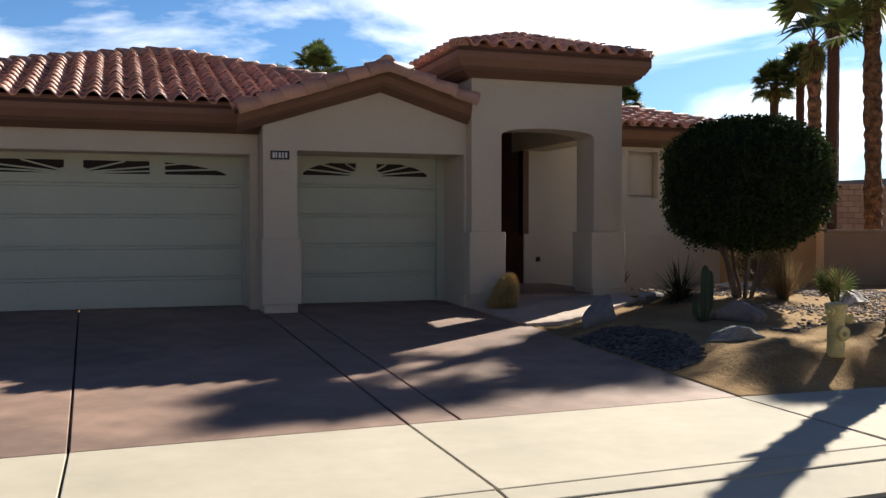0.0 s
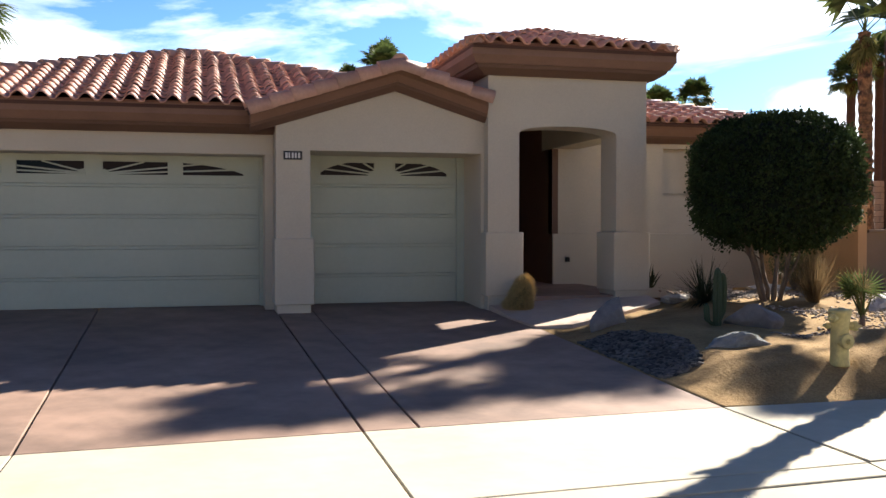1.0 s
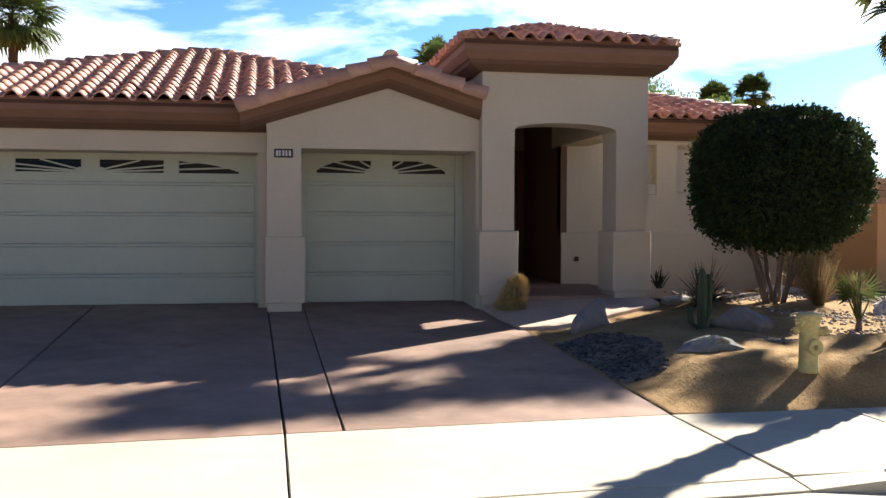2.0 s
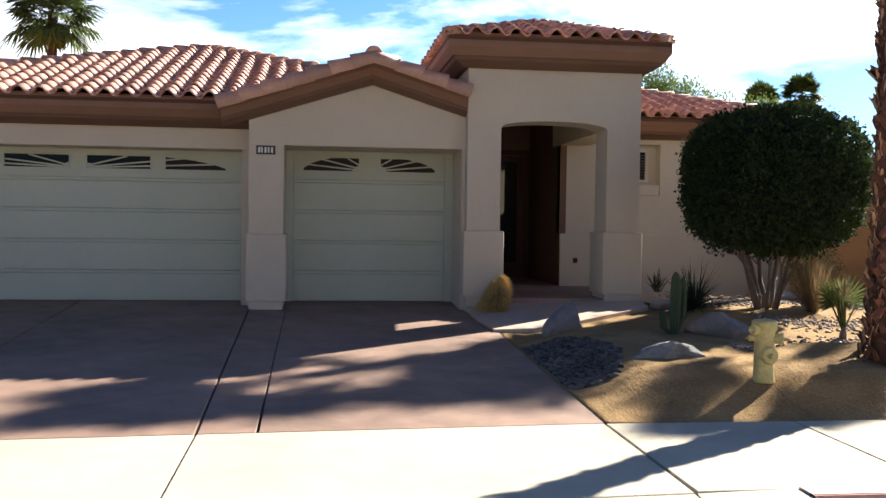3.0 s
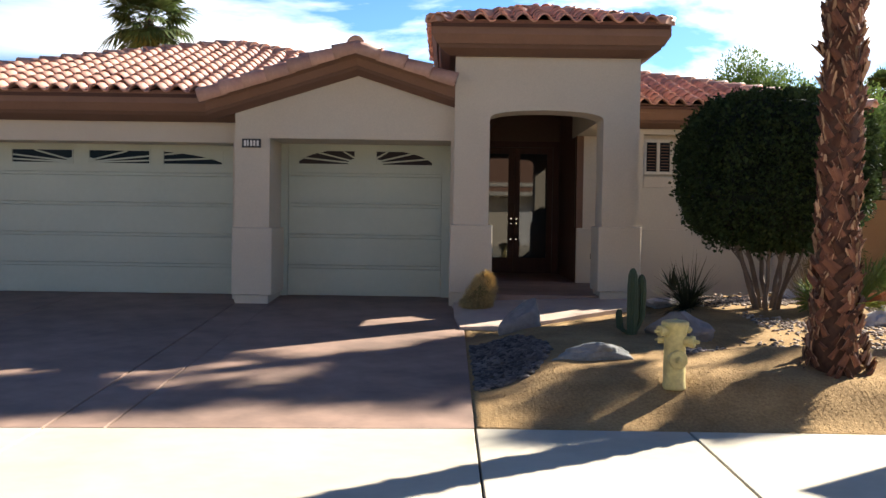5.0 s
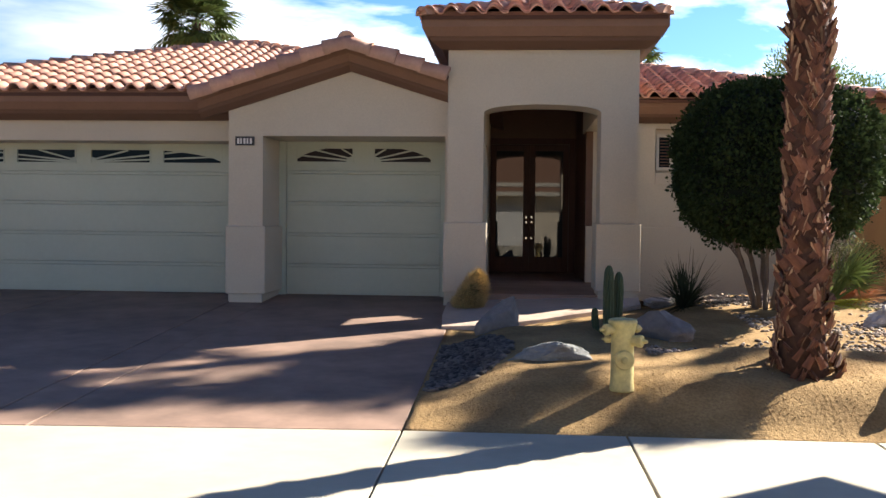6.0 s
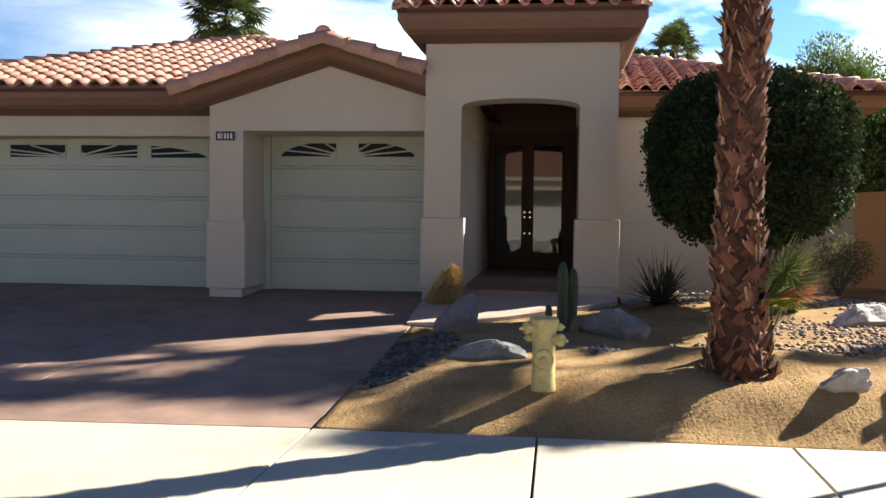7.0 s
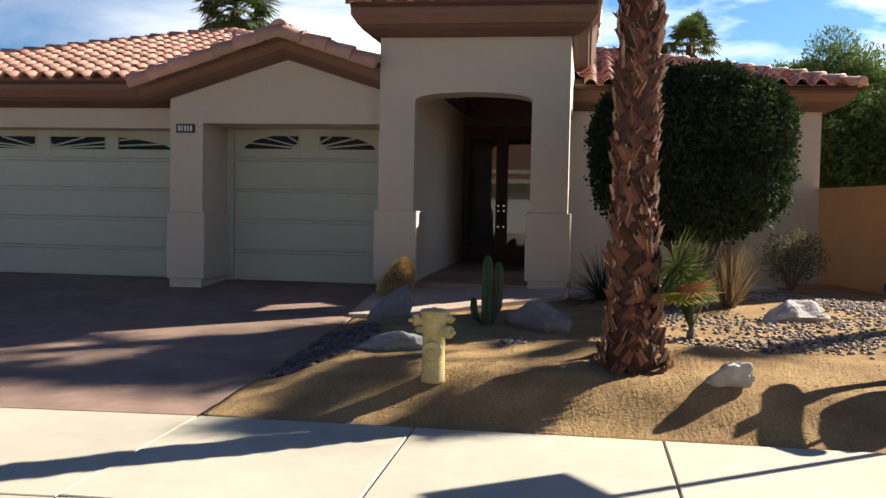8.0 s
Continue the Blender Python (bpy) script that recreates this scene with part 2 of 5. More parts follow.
BLOCK = mat("slump_block", (0.44, 0.30, 0.21), (0.36, 0.24, 0.165), 0.92, grain=30, big=2.0, bump=0.4, dark=0.1, per_piece=0.12)
LOW_WALL = mat("brown_garden_stucco", (0.27, 0.185, 0.12), (0.21, 0.14, 0.09), 0.92, grain=60, big=1.2, bump=0.3, dark=0.08)
TAN_WALL = mat("tan_garden_stucco", (0.60, 0.36, 0.18), (0.52, 0.30, 0.15), 0.92, grain=60, big=1.2, bump=0.3, dark=0.06)
PLATE_WHITE = mat("white_enamel", (0.70, 0.68, 0.64), None, 0.5, bump=0)
PLATE_BLACK = mat("black_enamel", (0.02, 0.02, 0.022), None, 0.4, bump=0)
SHUTTER = mat("cream_shutter", (0.62, 0.57, 0.47), None, 0.5, bump=0)
GALV = mat("galvanised_steel", (0.35, 0.36, 0.36), None, 0.5, 0.5, bump=0)
HILL = mat("far_hill", (0.30, 0.28, 0.27), (0.24, 0.22, 0.22), 1.0, grain=0.02, big=0.004, bump=0)


def glass(name, tint, rough=0.03, spec=1.0):
    m = bpy.data.materials.new(name)
    m.use_nodes = True
    b = m.node_tree.nodes["Principled BSDF"]
    b.inputs["Base Color"].default_value = (*tint, 1)
    b.inputs["Roughness"].default_value, b.inputs["IOR"].default_value = rough, 1.5
    b.inputs["Specular IOR Level"].default_value = spec
    return m


PANE = glass("dark_window_glass", (0.014, 0.018, 0.022), 0.05, 0.10)
DOOR_PANE = glass("door_glass", (0.02, 0.02, 0.022), 0.02, 0.7)


# ---- mesh helpers ----
def mesh(bm, name, material=None, smooth=False):
    me = bpy.data.meshes.new(name)
    bmesh.ops.recalc_face_normals(bm, faces=bm.faces)
    bm.to_mesh(me)
    bm.free()
    if material:
        me.materials.append(material)
    if smooth:
        me.polygons.foreach_set("use_smooth", [True] * len(me.polygons))
    return me


def part(name, bm, material, parent=None, label="", smooth=False):
    ob = new(name, mesh(bm, name, material, smooth))
    ob.parent = parent
    return tagged(ob, label)


def thing(name, x, y, z, label, category, group="", turn=0):
    e = new(name)
    e.empty_display_size = 0.1
    e.matrix_world = pose(x, y, z, 0, 0, turn)
    return tagged(e, label, category, group)


def box(bm, x0, x1, y0, y1, z0, z1, bevel=0.0):
    m = Matrix.Translation(((x0 + x1) / 2, (y0 + y1) / 2, (z0 + z1) / 2)) @ Matrix.Diagonal((x1 - x0, y1 - y0, z1 - z0, 1))
    vs = bmesh.ops.create_cube(bm, size=1, matrix=m)["verts"]
    if bevel:
        es = {e for v in vs for e in v.link_edges}
        bmesh.ops.bevel(bm, geom=list(es), offset=bevel, segments=1, affect="EDGES", profile=0.5)
    return bm


def boxed(*args, **kw):
    return box(bmesh.new(), *args, **kw)


def prism(bm, pts, way):
    """Closed solid: the flat polygon pts pushed along way."""
    way = Vector(way)
    a = [bm.verts.new(p) for p in pts]
    b = [bm.verts.new(Vector(p) + way) for p in pts]
    bm.faces.new(a)
    bm.faces.new(b[::-1])
    for i in range(len(a)):
        j = (i + 1) % len(a)
        bm.faces.new((a[i], b[i], b[j], a[j]))
    return bm


def sweep(bm, profile, path, closed=False):
    """Profile points (out, up) swept along a level or sloping path of (point, outward) pairs."""
    rings = [[bm.verts.new(Vector(p) + Vector(o) * u + Vector((0, 0, w))) for u, w in profile] for p, o in path]
    k = len(profile)
    for a, b in zip(rings, rings[1:]):
        for i in range(k):
            bm.faces.new((a[i], a[(i + 1) % k], b[(i + 1) % k], b[i]))
    bm.faces.new(rings[0])
    bm.faces.new(rings[-1][::-1])
    return bm


def lathe(bm, prof, n=20, m=Matrix()):
    rings = [[bm.verts.new(m @ Vector((r * math.cos(2 * math.pi * i / n), r * math.sin(2 * math.pi * i / n), z))) for i in range(n)] for r, z in prof]
    for a, b in zip(rings, rings[1:]):
        for i in range(n):
            bm.faces.new((a[i], a[(i + 1) % n], b[(i + 1) % n], b[i]))
    bm.faces.new(rings[0][::-1])
    bm.faces.new(rings[-1])
    return bm


def raw(name, verts, faces, material, parent=None, smooth=False):
    me = bpy.data.meshes.new(name)
    me.from_pydata(verts, [], faces)
    me.materials.append(material)
    if smooth:
        me.polygons.foreach_set("use_smooth", [True] * len(me.polygons))
    ob = new(name, me)
    ob.parent = parent
    return ob


def tube(bm, pts, radii, n=8):
    rings = []
    for i, p in enumerate(pts):
        p = Vector(p)
        d = (Vector(pts[min(i + 1, len(pts) - 1)]) - Vector(pts[max(i - 1, 0)])).normalized()
        q = d.to_track_quat("Z", "Y")
        rings.append([bm.verts.new(p + q @ Vector((radii[i] * math.cos(2 * math.pi * k / n), radii[i] * math.sin(2 * math.pi * k / n), 0))) for k in range(n)])
    for a, b in zip(rings, rings[1:]):
        for k in range(n):
            bm.faces.new((a[k], a[(k + 1) % n], b[(k + 1) % n], b[k]))
    bm.faces.new(rings[0][::-1])
    bm.faces.new(rings[-1])
    return bm


def smoothstep(a, b, v):
    t = min(1, max(0, (v - a) / (b - a)))
    return t * t * (3 - 2 * t)


# ---- ground ----
def drive_z(y):
    return 0.42 + (y - 7.1) * 0.041


def drive_edge(y):
    return 5.43


def yard_z(x, y):
    z = 0.392 + 0.278 * smoothstep(7.18, 8.1, y) + 0.10 * smoothstep(8.0, 10.0, y) + 0.13 * smoothstep(10.0, 13.5, y)
    z += 0.13 * math.exp(-((x - 8.7) / 1.3) ** 2 - ((y - 8.5) / 0.8) ** 2)
    z += 0.10 * math.exp(-((x - 7.0) / 0.8) ** 2 - ((y - 8.3) / 0.5) ** 2) * 0.4
    z += 0.08 * math.exp(-((y - 8.95) / 0.38) ** 2) * smoothstep(7.3, 8.2, x)
    z -= 0.13 * math.exp(-((y - 9.75) / 0.6) ** 2) * smoothstep(7.3, 8.4, x)
    z -= 0.06 * math.exp(-((x - 8.62) / 0.42) ** 2 - ((y - 8.20) / 0.34) ** 2)
    k = smoothstep(0.0, 0.9, x - drive_edge(y))
    z = drive_z(min(y, 14)) * (1 - k) + z * k - 0.004
    # falls to the entry walk
    side = ((x - 5.90) * 1.50 - (y - 11.90) * 2.08) / 2.564
    fall = smoothstep(10.8, 11.7, y) * (1 - smoothstep(8.2, 8.8, x))
    wz = 0.615 + (y - 11.90) * 0.105
    z += fall * (1 - smoothstep(0.0, 1.5, side)) * (wz - z)
    near = math.exp(-((x - 8.5) / 5) ** 2 - ((y - 9) / 4) ** 2)
    z += near * (0.020 * noise.noise((x * 2.2, y * 2.2, 3)) + 0.010 * noise.noise((x * 7, y * 7, 1)))
    return z


def ground_z(x, y):
    if y < 7.243:
        return 0.12
    if x < 5.427:
        return 0.30
    if (y > 16.95 and x < 12.0) or (y > 13.45 and x < 7.95):
        return 0.45
    if y > 11.98 and (x - 5.90) * 1.50 - (y - 11.90) * 2.08 < -0.25:
        return 0.45
    return yard_z(x, y)


xs = [-1500, -500, -150, -60, -25, -12, -6, 0, 4, 5.2, 5.426] + [5.428 + 0.075 * i for i in range(94)] + [12.5, 13, 14, 15.5, 18, 22, 30, 60, 150, 500, 1500]
ys = [-1500, -500, -150, -60, -25, -10, 0, 4, 6.5, 7.2425] + [7.2435 + 0.075 * i for i in range(90)] + [14, 14.5, 15.2, 16, 17, 19, 22, 30, 60, 150, 500, 1500]
gv = [(x, y, ground_z(x, y)) for y in ys for x in xs]
gf = [(j * len(xs) + i, j * len(xs) + i + 1, (j + 1) * len(xs) + i + 1, (j + 1) * len(xs) + i) for j in range(len(ys) - 1) for i in range(len(xs) - 1)]
ground = tagged(raw("ground", gv, gf, SOIL, smooth=True), "raked sandy desert soil of the front yard", "ground", kind="structure")

def swing(bm):
    """Left of the driveway corner the street bends slightly towards the road and falls."""
    for v in bm.verts:
        k = min(12.0, max(0.0, 5.43 - v.co.x)) * min(1.0, max(0.0, (9.0 - v.co.y) / 1.74))
        v.co.y -= 0.040 * k
        v.co.z -= 0.004 * k
    return bm


# road, kerb and gutter
tagged(part("road", boxed(-60, 60, -6.0, 4.655, 0.0, 0.26), ASPHALT), "grey asphalt residential street", "road", kind="structure")
bm = bmesh.new()
# it lies higher where the driveway crosses it
for xa, xb, ha, hb in ((-60, -6.57, 0.358, 0.358), (-6.57, 5.43, 0.358, 0.358), (5.43, 6.3, 0.358, 0.297), (6.3, 60, 0.297, 0.297)):
    ends = [[bm.verts.new(q) for q in ((x, 4.66, 0.10), (x, 5.095, 0.10), (x, 5.095, h), (x, 4.66, h * 0.5 + 0.118))] for x, h in ((xa, ha), (xb, hb))]
    bm.faces.new(ends[0])
    bm.faces.new(ends[1][::-1])
    for i in range(4):
        bm.faces.new((ends[0][i], ends[1][i], ends[1][(i + 1) % 4], ends[0][(i + 1) % 4]))
swing(bm)
tagged(part("gutter", bm, WALK), "pale concrete gutter along the street", "gutter", kind="structure")
# kerb: low across the driveway, full height and red beside the hydrant
bm = bmesh.new()
prism(bm, [(6.1, 5.10, 0.1), (6.1, 5.20, 0.1), (6.1, 5.20, 0.417), (6.1, 5.145, 0.417), (6.1, 5.12, 0.395)], (54, 0, 0))
tagged(part("kerb", bm, RED_CURB), "concrete kerb with faded red paint by the hydrant", "kerb", kind="structure")
bm = bmesh.new()
prism(bm, [(6.1, 5.165, 0.3), (6.1, 5.337, 0.3), (6.1, 5.337, 0.421), (6.1, 5.165, 0.421)], (54, 0, 0))
tagged(part("kerb_top", bm, WALK), "pale concrete kerb top", "kerb", kind="structure")


def slab(bm, x00, x01, x10, x11, y0, y1, z0, z1, thick=0.12, chamfer=0.006):
    """A paving slab with a chamfered rim: x00..x01 at the front edge y0, x10..x11 at the back edge y1."""
    c = chamfer
    top = [(x00 + c, y0 + c, z0), (x01 - c, y0 + c, z0), (x11 - c, y1 - c, z1), (x10 + c, y1 - c, z1)]
    rim = [(x00, y0, z0 - c * 0.7), (x01, y0, z0 - c * 0.7), (x11, y1, z1 - c * 0.7), (x10, y1, z1 - c * 0.7)]
    low = [(x, y, z - thick) for x, y, z in rim]
    v = [[bm.verts.new(p) for p in r] for r in (low, rim, top)]
    for a, b in zip(v, v[1:]):
        for i in range(4):
            j = (i + 1) % 4
            bm.faces.new((a[i], a[j], b[j], b[i]))
    bm.faces.new(v[2])
    bm.faces.new(v[0][::-1])
    return bm


pavement = tagged(part("pavement", boxed(-20, 40, 5.345, 7.238, 0.20, 0.335), JOINT), "pale concrete pavement with dark joints", "pavement", kind="structure")
cuts = [-12.0, -8.0, -4.2, -0.37, 2.18, 5.43, 7.06, 8.80, 10.55, 12.3, 14.0, 16.0, 18.0, 20.0, 24.0, 28.0, 34.0, 40.0]
G = 0.008
for a, b in zip(cuts, cuts[1:]):
    front, fz = 5.343, (0.405 if a > 5 else 0.395)
    part("paving_slab", swing(slab(bmesh.new(), a + G, b - G, a + G, b - G, front, 7.240, fz, 0.420, 0.12)), WALK, pavement)
# sloped apron where the driveway meets the gutter
apron = tagged(part("driveway_apron", boxed(-20, 5.6, 5.10, 5.34, 0.10, 0.26), JOINT), "pale concrete driveway apron sloping to the gutter", "pavement", kind="structure")
for a, b in ((-20, -8), (-8, -0.37), (-0.37, 2.18), (2.18, 5.43)):
    part("apron_slab", swing(slab(bmesh.new(), a + G, b - G, a + G, b - G, 5.103, 5.337, 0.372, 0.390, 0.12)), WALK, apron)
bm = bmesh.new()
va = [bm.verts.new(q) for q in ((5.434, 5.103, 0.16), (5.434, 5.337, 0.16), (5.434, 5.337, 0.392), (5.434, 5.103, 0.372))]
vb = [bm.verts.new(q) for q in ((6.096, 5.110, 0.16), (6.096, 5.337, 0.16), (6.096, 5.337, 0.408), (6.096, 5.140, 0.405))]
bm.faces.new(va)
bm.faces.new(vb[::-1])
for i in range(4):
    bm.faces.new((va[i], vb[i], vb[(i + 1) % 4], va[(i + 1) % 4]))
part("flare", bm, WALK, apron)

driveway = tagged(part("driveway", prism(bmesh.new(), [(-20, 7.243, 0.28), (-20, 15.3, 0.40), (-20, 15.3, 0.70), (-20, 7.243, 0.37)], (25.25, 0, 0)), JOINT),
                  "pinkish brown stained concrete driveway with straight joints", "driveway", kind="structure")
lines = [(-12, -12), (-4.5, -4.7), (-0.37, -0.60), (2.18, 2.03), (2.64, 2.60)]
for (a0, a1), (b0, b1) in zip(lines, lines[1:]):
    part("driveway_slab", swing(slab(bmesh.new(), a0 + 0.011, b0 - 0.011, a1 + 0.010, b1 - 0.010, 7.253, 15.25, drive_z(7.12), drive_z(15.25), 0.14)), DRIVE, driveway)
part("driveway_slab", swing(slab(bmesh.new(), 2.651, drive_edge(7.1), 2.614, drive_edge(11.4), 7.253, 11.92, drive_z(7.12), drive_z(11.92), 0.14)), DRIVE, driveway)
part("driveway_slab", slab(bmesh.new(), 2.612, drive_edge(11.4), 2.60, 5.34, 11.932, 15.25, drive_z(11.93), drive_z(15.25), 0.14), DRIVE, driveway)

# entry walk, climbing from the driveway to the porch
walkway = tagged(part("entry_walk", prism(bmesh.new(), [(5.30, 11.98, 0.4), (5.8, 11.98, 0.4), (8.0, 13.55, 0.4), (8.0, 19.5, 0.4), (5.30, 19.5, 0.4)], (0, 0, 0.2)), JOINT),
                 "stained concrete entry walk up to the porch", "path", kind="structure")
bm = bmesh.new()
walk_pts = [(5.375, 11.94, 0.655), (5.90, 11.90, 0.672), (6.60, 12.36, 0.715), (7.98, 13.40, 0.83), (8.02, 14.0, 0.895), (5.31, 14.0, 0.79), (5.31, 12.9, 0.69)]
top = [bm.verts.new(p) for p in walk_pts]
low = [bm.verts.new((x, y, z - 0.3)) for x, y, z in walk_pts]
for tri in ((0, 1, 6), (1, 2, 6), (2, 5, 6), (2, 3, 5), (3, 4, 5)):
    bm.faces.new([top[i] for i in tri])
for i in range(7):
    bm.faces.new((top[i], low[i], low[(i + 1) % 7], top[(i + 1) % 7]))
part("walk_slab", bm, ENTRY, walkway)
part("porch_slab", boxed(5.31, 8.02, 14.0, 16.86, 0.6, 0.90), DRIVE, walkway)
part("recess_slab", boxed(5.75, 7.50, 16.86, 19.6, 0.6, 0.902), DRIVE, walkway)

# ---- house ----
house = thing("house", 4, 16, 0.7, "beige stucco single-storey house with a red clay tile roof", "house")
HOUSE_INV = house.matrix_world.inverted()


def hpart(name, bm, material, parent=None, label="", smooth=False):
    """A part of the house, modelled in world coordinates."""
    bmesh.ops.transform(bm, matrix=HOUSE_INV, verts=bm.verts)
    return part(name, bm, material, parent or house, label, smooth)


E1 = 0.008
# double garage front
bm = boxed(-3.75, 2.03, 14.60, 15.27, 3.12, 3.62, bevel=E1)
hpart("garage_header", bm, STUCCO)
hpart("garage_jamb", boxed(1.90, 2.03, 14.60, 15.27, 0.60, 3.12), STUCCO)
hpart("garage_jamb", boxed(-3.75, -3.22, 14.60, 15.27, 0.60, 3.12), STUCCO)
# single garage bay with its gable
hpart("pier", boxed(2.035, 2.548, 14.135, 15.27, 0.72, 3.165), STUCCO)
hpart("pier_base", boxed(2.003, 2.600, 14.085, 15.27, 0.83, 1.835, bevel=0.012), STUCCO)
hpart("pier_plinth", boxed(2.055, 2.545, 14.11, 15.0, 0.60, 0.832), STUCCO)
bm = bmesh.new()
prism(bm, [(2.035, 14.135, 3.165), (5.30, 14.135, 3.165), (5.30, 14.135, 3.66), (3.855, 14.135, 4.16), (2.035, 14.135, 3.56)], (0, 1.135, 0))
hpart("gable_wall", bm, STUCCO)
hpart("side_wall", boxed(5.238, 5.80, 14.14, 15.27, 0.60, 3.165), STUCCO)
# garage body behind, closing the place
bm = bmesh.new()
box(bm, -3.75, 5.30, 15.27, 15.37, 3.0, 3.62)
box(bm, -3.75, -3.65, 15.27, 24.0, 0.5, 3.62)
box(bm, -3.75, 12.0, 24.0, 24.12, 0.5, 3.9)
box(bm, 11.9, 12.0, 17.0, 24.0, 0.5, 3.66)
hpart("rear_wall", bm, STUCCO)

# porch tower
bm = bmesh.new()
arch = [(5.80, 3.47)] + [(6.629 + 0.829 * math.sin(a), 3.47 + 0.135 * (math.cos(a) - math.cos(1.5707)) ** 0.75 if abs(a) < 1.57 else 3.47) for a in [(-1.45 + 2.9 * i / 18) for i in range(19)]] + [(7.458, 3.47)]
head = [(5.289, 13.915, 3.47)] + [(x, 13.915, z) for x, z in arch] + [(7.982, 13.915, 3.47), (7.982, 13.915, 4.42), (5.289, 13.915, 4.42)]
prism(bm, head, (0, 0.615, 0))
hpart("tower_front", bm, STUCCO)
hpart("column", boxed(5.289, 5.80, 13.915, 14.53, 0.85, 3.47), STUCCO)
hpart("column", boxed(7.458, 7.982, 13.915, 14.53, 0.85, 3.47), STUCCO)
hpart("column_base", boxed(5.240, 5.860, 13.868, 14.58, 0.93, 1.925, bevel=0.012), STUCCO)
hpart("column_base", boxed(7.405, 8.032, 13.868, 14.58, 0.97, 1.925, bevel=0.012), STUCCO)
hpart("column_plinth", boxed(5.29, 5.82, 13.90, 14.55, 0.60, 0.932), STUCCO)
hpart("column_plinth", boxed(7.45, 7.99, 13.90, 14.55, 0.60, 0.972), STUCCO)
hpart("tower_side", boxed(7.46, 7.982, 14.53, 17.4, 3.50, 4.42), STUCCO)
hpart("tower_side", boxed(5.289, 5.80, 14.53, 17.4, 3.165, 4.42), STUCCO)
hpart("tower_back", boxed(5.80, 7.46, 17.2, 17.4, 4.26, 4.42), STUCCO)
hpart("entry_wall", boxed(5.50, 5.78, 15.27, 19.7, 0.6, 4.18), STUCCO)
# dark brown recess faces; part of that darkness stands for the shade there
hpart("entry_wall", boxed(7.482, 7.60, 16.87, 19.7, 0.6, 4.18), TRIM_DARK, label="dark brown side wall of the shaded entry recess")
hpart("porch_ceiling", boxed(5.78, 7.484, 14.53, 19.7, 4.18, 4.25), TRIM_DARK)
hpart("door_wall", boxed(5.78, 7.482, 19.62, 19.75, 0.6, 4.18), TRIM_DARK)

# wing wall with two recessed windows
hpart("wing_wall", boxed(7.60, 12.0, 16.88, 17.15, 0.6, 2.60), STUCCO)
hpart("wing_wall", boxed(7.60, 12.0, 16.88, 17.15, 3.55, 3.80), STUCCO)
for a, b in ((7.60, 8.66), (9.40, 9.82), (10.52, 12.0)):
    hpart("wing_wall", boxed(a, b, 16.88, 17.15, 2.60, 3.55), STUCCO)
hpart("wing_base", boxed(7.485, 12.04, 16.835, 16.90, 0.6, 1.87, bevel=0.01), STUCCO)
hpart("wing_corner", boxed(7.482, 7.60, 16.872, 17.1, 1.87, 3.75), STUCCO)
for a, b, lit in ((8.66, 9.40, True), (9.82, 10.52, False)):
    win = hpart("window", boxed(a, b, 17.10, 17.14, 2.60, 3.55), STUCCO)
    if lit:
        hpart("sill", boxed(a + 0.002, b - 0.002, 16.90, 17.10, 2.602, 2.80, bevel=0.01), STUCCO, win)
        f = bmesh.new()
        x0, x1, z0, z1 = a + 0.035, b - 0.18, 2.90, 3.42
        for args in ((x0, x1, 17.03, 17.10, z1, z1 + 0.05), (x0, x1, 17.03, 17.10, z0 - 0.05, z0), (x0, x0 + 0.05, 17.03, 17.10, z0, z1),
                     (x1 - 0.05, x1, 17.03, 17.10, z0, z1), ((x0 + x1) / 2 - 0.025, (x0 + x1) / 2 + 0.025, 17.03, 17.10, z0, z1)):
            box(f, *args)
        hpart("window_frame", f, SHUTTER, win, "cream window frame")
        hpart("pane", boxed(x0, x1, 17.085, 17.095, z0, z1), PANE, win, "dark window glass")
        for k in range(9):
            z = z0 + 0.03 + k * 0.053
            for xa, xb in ((x0 + 0.07, (x0 + x1) / 2 - 0.04), ((x0 + x1) / 2 + 0.04, x1 - 0.07)):
                hpart("shutter_slat", boxed(xa, xb, 17.055, 17.062, z, z + 0.014), TRIM_DARK, win)
    else:
        hpart("shade_panel", boxed(a + 0.03, b - 0.03, 17.06, 17.10, 2.66, 3.50, bevel=0.01), STUCCO, win)

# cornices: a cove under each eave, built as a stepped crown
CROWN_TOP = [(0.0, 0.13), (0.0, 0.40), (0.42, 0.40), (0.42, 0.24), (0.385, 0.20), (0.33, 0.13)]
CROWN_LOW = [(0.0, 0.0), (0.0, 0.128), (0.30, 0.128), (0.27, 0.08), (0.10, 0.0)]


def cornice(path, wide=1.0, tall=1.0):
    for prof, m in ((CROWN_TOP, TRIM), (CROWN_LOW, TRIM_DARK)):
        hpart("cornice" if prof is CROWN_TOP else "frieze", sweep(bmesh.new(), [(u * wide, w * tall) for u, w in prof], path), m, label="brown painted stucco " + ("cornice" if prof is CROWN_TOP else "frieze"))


cornice([((-4.1, 14.60, 3.43), (0, -1, 0)), ((2.03, 14.60, 3.43), (0, -1, 0))], 0.95)
cornice([((7.99, 16.88, 3.64), (0, -1, 0)), ((12.0, 16.88, 3.64), (1, -1, 0)), ((12.0, 23, 3.64), (1, 0, 0))])
cornice([((5.289, 17.4, 4.37), (-1, 0, 0)), ((5.289, 13.915, 4.37), (-1, -1, 0)), ((7.982, 13.915, 4.37), (1, -1, 0)), ((7.982, 17.4, 4.37), (1, 0, 0))], 0.84, 1.1)
# raking cornice of the gable
SL = 0.315
